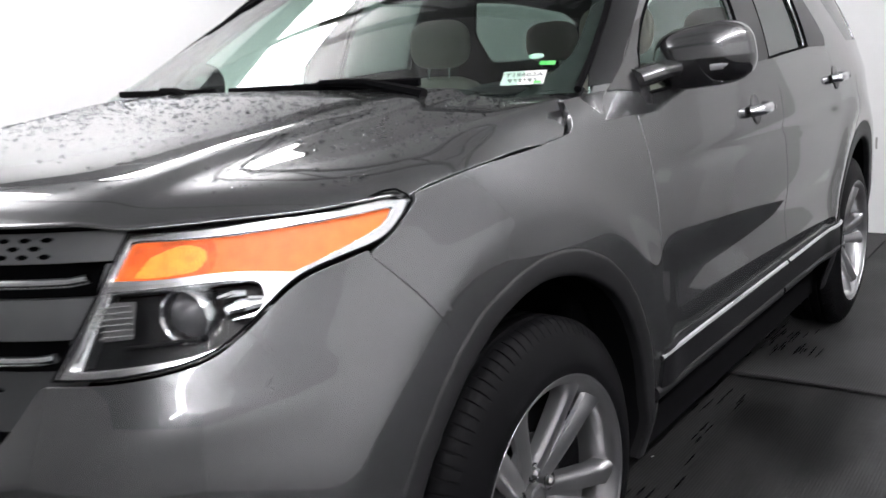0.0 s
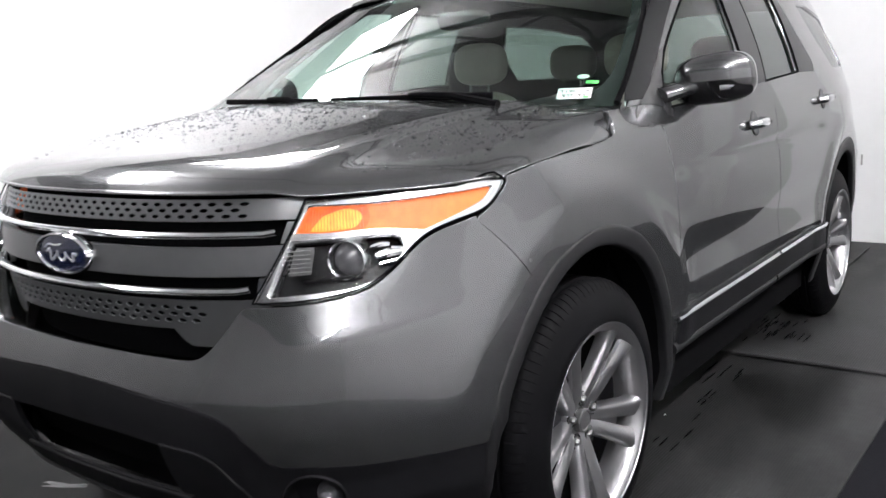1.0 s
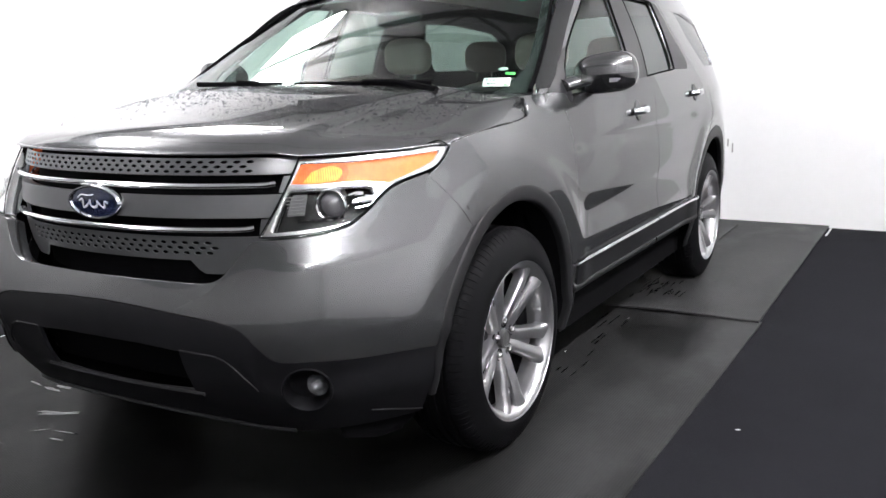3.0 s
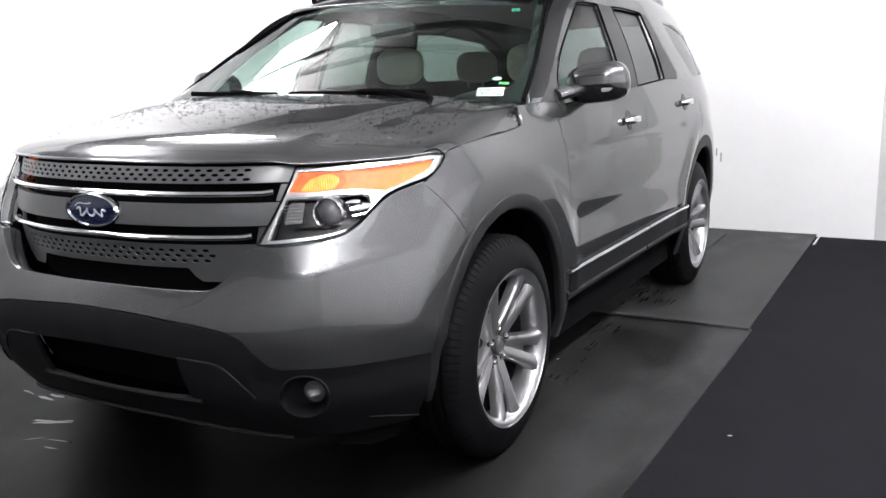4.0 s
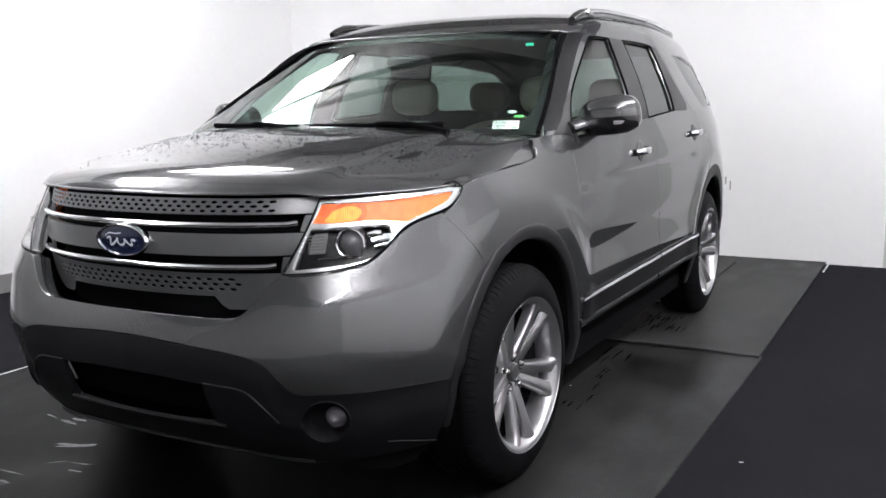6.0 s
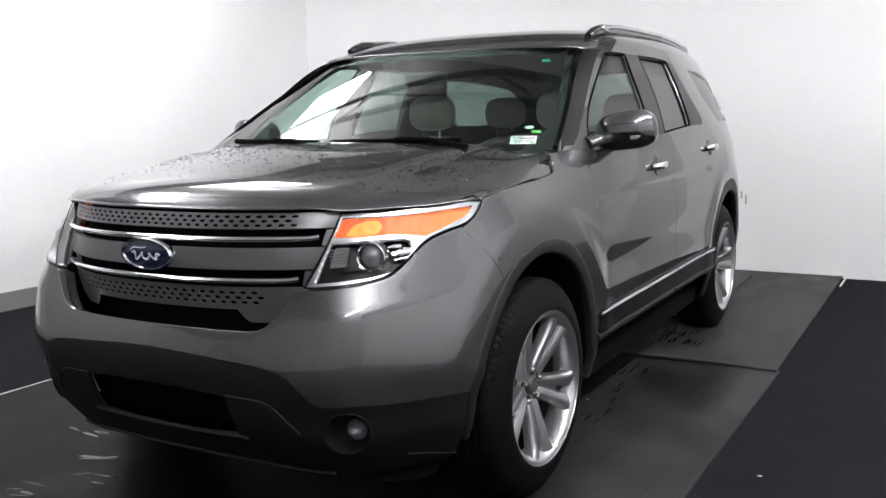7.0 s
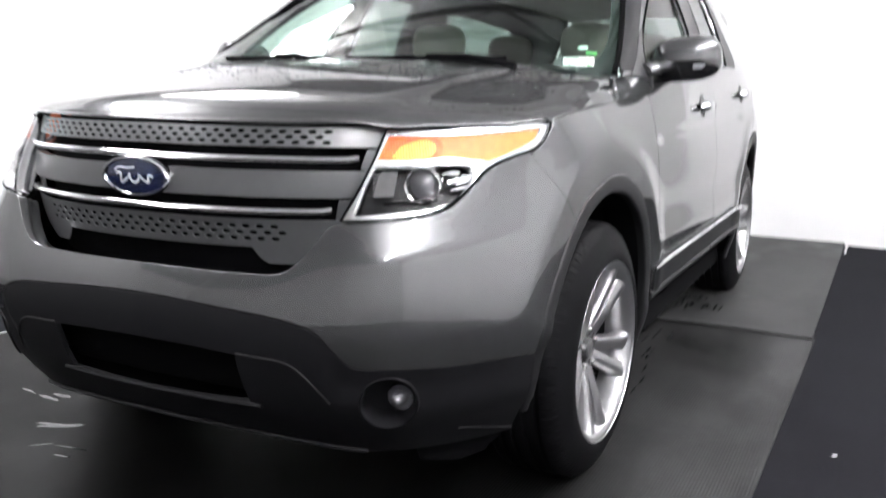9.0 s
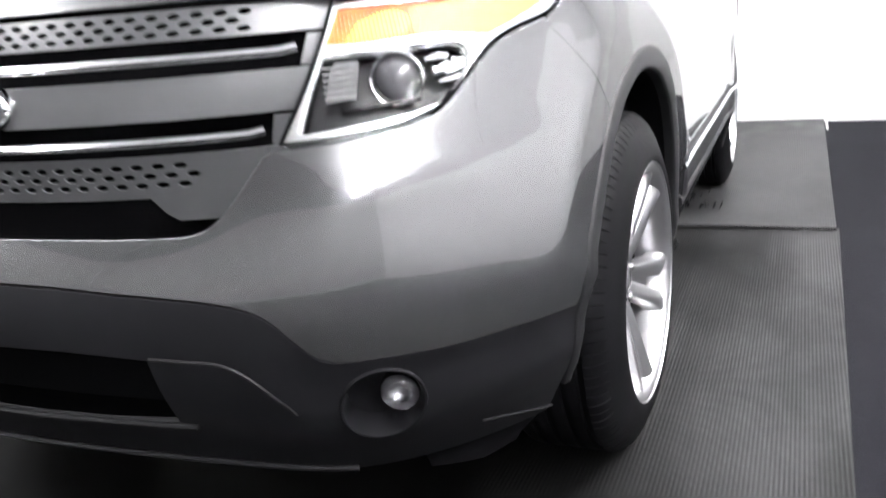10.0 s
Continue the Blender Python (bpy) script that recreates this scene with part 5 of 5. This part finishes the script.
g = np.array([[cabin(3.90, q) * (1 - k) + cabin(3.90, 2 - q) * k for k in np.linspace(0, 1, 8)] for q in np.linspace(0, 1, 12)])
part("rear_window", grid(g), DARK_GLASS, car).visible_shadow = False


# ---- interior
def seat(x, y, wide=.26, rows=1):
    back = blob(wide, .075, .33, (x, y + .10, .92), 3.2, 28)
    back.transform(Matrix.Translation((x, y, .62)) @ Matrix.Rotation(radians(-14), 4, "X") @ Matrix.Translation((-x, -y, -.62)))
    t = part("seat", back, TAN, car, "beige leather seat", smooth=60)
    part("cushion", blob(wide, .27, .09, (x, y - .20, .60), 3.2, 24), TAN, t, smooth=60)
    for hx in ((x,) if wide < .4 else (x - .4, x + .4)):
        head = blob(.135, .055, .095, (hx, y + .235, 1.335), 3.0, 22)
        h = part("headrest", head, TAN, t, smooth=60)
        for k in (-.05, .05):
            part("headrest_post", tube([(hx + k, y + .215, 1.20), (hx + k, y + .225, 1.27)], .007, 8), CHROME, h)
    return t


seat(.38, 1.32)
seat(-.38, 1.32)
seat(0, 2.28, .70)
rows = []
for x in np.linspace(-.80, .80, 30):
    hump = .035 * math.exp(-((x - .38) / .2) ** 2)
    rows.append([(x, .34, 1.10), (x, .48, 1.145 + hump * .3), (x, .66, 1.145 + hump), (x, .78, 1.10 + hump), (x, .82, .98), (x, .84, .70)])
part("dashboard", grid(np.array(rows)), DASH, car, "dark dashboard", smooth=60)
a = np.linspace(0, 2 * np.pi, 40, endpoint=False)
ring = np.array([(.38 + .185 * math.cos(b), .185 * math.sin(b) * .42 + .98, 1.03 + .185 * math.sin(b) * .90) for b in a])
w = part("steering_wheel", tube(np.concatenate([ring, ring[:1]]), .016, 10, caps=False), DASH, car, "dark steering wheel")
part("boss", blob(.075, .03, .06, (.38, .965, 1.02), 2.6, 16), DASH, w)
for e in ((-.18, .0), (.18, .0), (0, -.17)):
    part("spoke", tube([(.38, .97, 1.02), (.38 + e[0], .98 + e[1] * .42, 1.03 + e[1] * .9)], .014, 8), DASH, w)
part("rear_view_mirror", blob(.115, .018, .035, (0, .86, 1.485), 3.4, 20), GLOSS_BLACK, car, "dark rear view mirror", smooth=60)
part("headliner", grid(np.array([[cabin(y, q) - np.array((0, 0, .035)) for q in np.linspace(.66, 1.34, 14)] for y in np.linspace(1.05, 3.8, 14)])), material("headliner_cloth", (.55, .53, .49), .9, vary=.04), car)


# ---- stickers behind the windscreen
def on_glass(x, z, depth=.006):
    """A frame lying on the inner face of the windscreen: x to the viewer's right, y up, z outward."""
    p = windscreen(x, z)
    flat = min(x, .66)
    ex = windscreen(flat + .01, z) - windscreen(flat - .01, z)
    ez = windscreen(flat, z + .01) - windscreen(flat, z - .01)
    ex, ez = Vector(ex).normalized(), Vector(ez).normalized()
    n = ex.cross(ez).normalized()
    up = n.cross(ex)
    m = Matrix((ex, up, n)).transposed().to_4x4()
    m.translation = Vector(p) - n * depth
    return m


def flat_sheet(w, h, t=.0006, bevel=0.0):
    return box(-w / 2, w / 2, -h / 2, h / 2, -t, 0)


label_sheet = part("stock_label", flat_sheet(.096, .060), PAPER)
label_sheet.matrix_local = on_glass(.740, 1.2230, .003)
tagged(label_sheet, "white paper stock label stuck inside the windscreen", "label")
curve = bpy.data.curves.new("lettering", "FONT")
curve.body, curve.size, curve.align_x, curve.extrude = "T19602A", .0225, "CENTER", .0002
letters = new("lettering", curve)
deps = bpy.context.evaluated_depsgraph_get()
mesh = bpy.data.meshes.new_from_object(letters.evaluated_get(deps))
bpy.data.objects.remove(letters)
txt = link("lettering", mesh, INK, label_sheet, "black printed stock number")
txt.matrix_local = pose(0, .004, .0005)
for k, (x0, w) in enumerate(((-.034, .010), (-.020, .006), (-.011, .009), (.002, .005), (.010, .010), (.024, .007))):
    for row in (0, 1):
        b = part("printed_bar", box(x0 + .004 * row, x0 + w, -.011 - .008 * row, -.0065 - .008 * row, .0002, .0008), INK, label_sheet, smooth=0)
tab = part("green_tab", flat_sheet(.036, .018), GREEN_TAPE)
tab.matrix_local = on_glass(.754, 1.250, .003) @ pose(0, 0, .002, 0, 0, -6)
part("green_dot", box(.026, .042, -.027, -.017, .0002, .0008), GREEN_TAPE, label_sheet, "green printed mark", smooth=0)
tagged(tab, "bright green tape tab on the stock label", "tape")
bm = bmesh.new()
bmesh.ops.create_circle(bm, cap_ends=True, segments=32, radius=.5, matrix=Matrix.Diagonal((.036, .024, 1, 1)))
bmesh.ops.solidify(bm, geom=bm.faces[:], thickness=.0006)
oval = part("oval_sticker", bm, PALE_GREEN)
oval.matrix_local = on_glass(.726, 1.268, .003)
tagged(oval, "small pale green oval sticker inside the windscreen", "sticker")
sq = part("square_sticker", flat_sheet(.034, .030), TEAL)
sq.matrix_local = on_glass(.575, 1.548)
tagged(sq, "small teal square sticker high inside the windscreen", "sticker")

# ---- rain drops on the bonnet
rng = np.random.default_rng(5)
verts, faces = [], []
count = 0
while count < 2900:
    x, y = rng.uniform(-.80, .80), rng.uniform(-.72, .26)
    if y > float(rear_x(abs(x))) - .01 or y < float(hood_front(min(abs(x), .866))) + .06 or abs(x) > .80:
        continue
    if rng.random() > np.clip((y + .62) / .5, .06, 1) ** 1.3:
        continue
    r = .0014 + .0042 * rng.random() ** 2.6
    p = hood(x, y)
    k = len(verts)
    st = 1 + .5 * rng.random()
    for rr, h in ((1, -.0003), (.75, .55), (.0, .85)):
        for b in range(7 if rr else 1):
            t = 2 * np.pi * b / 7
            verts.append((p[0] + rr * r * math.cos(t), p[1] + rr * r * st * math.sin(t), p[2] + h * r * .8))
    for b in range(7):
        c = (b + 1) % 7
        faces += [(k + b, k + c, k + 7 + c, k + 7 + b), (k + 7 + b, k + 7 + c, k + 14)]
    count += 1
mesh = bpy.data.meshes.new("rain_drops")
mesh.from_pydata(verts, [], faces)
mesh.shade_smooth()
drops = link("rain_drops", mesh, glass("water_drop", (.80, .81, .82), fresnel_ior=1.6))
tagged(drops, "small clear rain drops scattered over the bonnet", "water drops", kind="stuff")
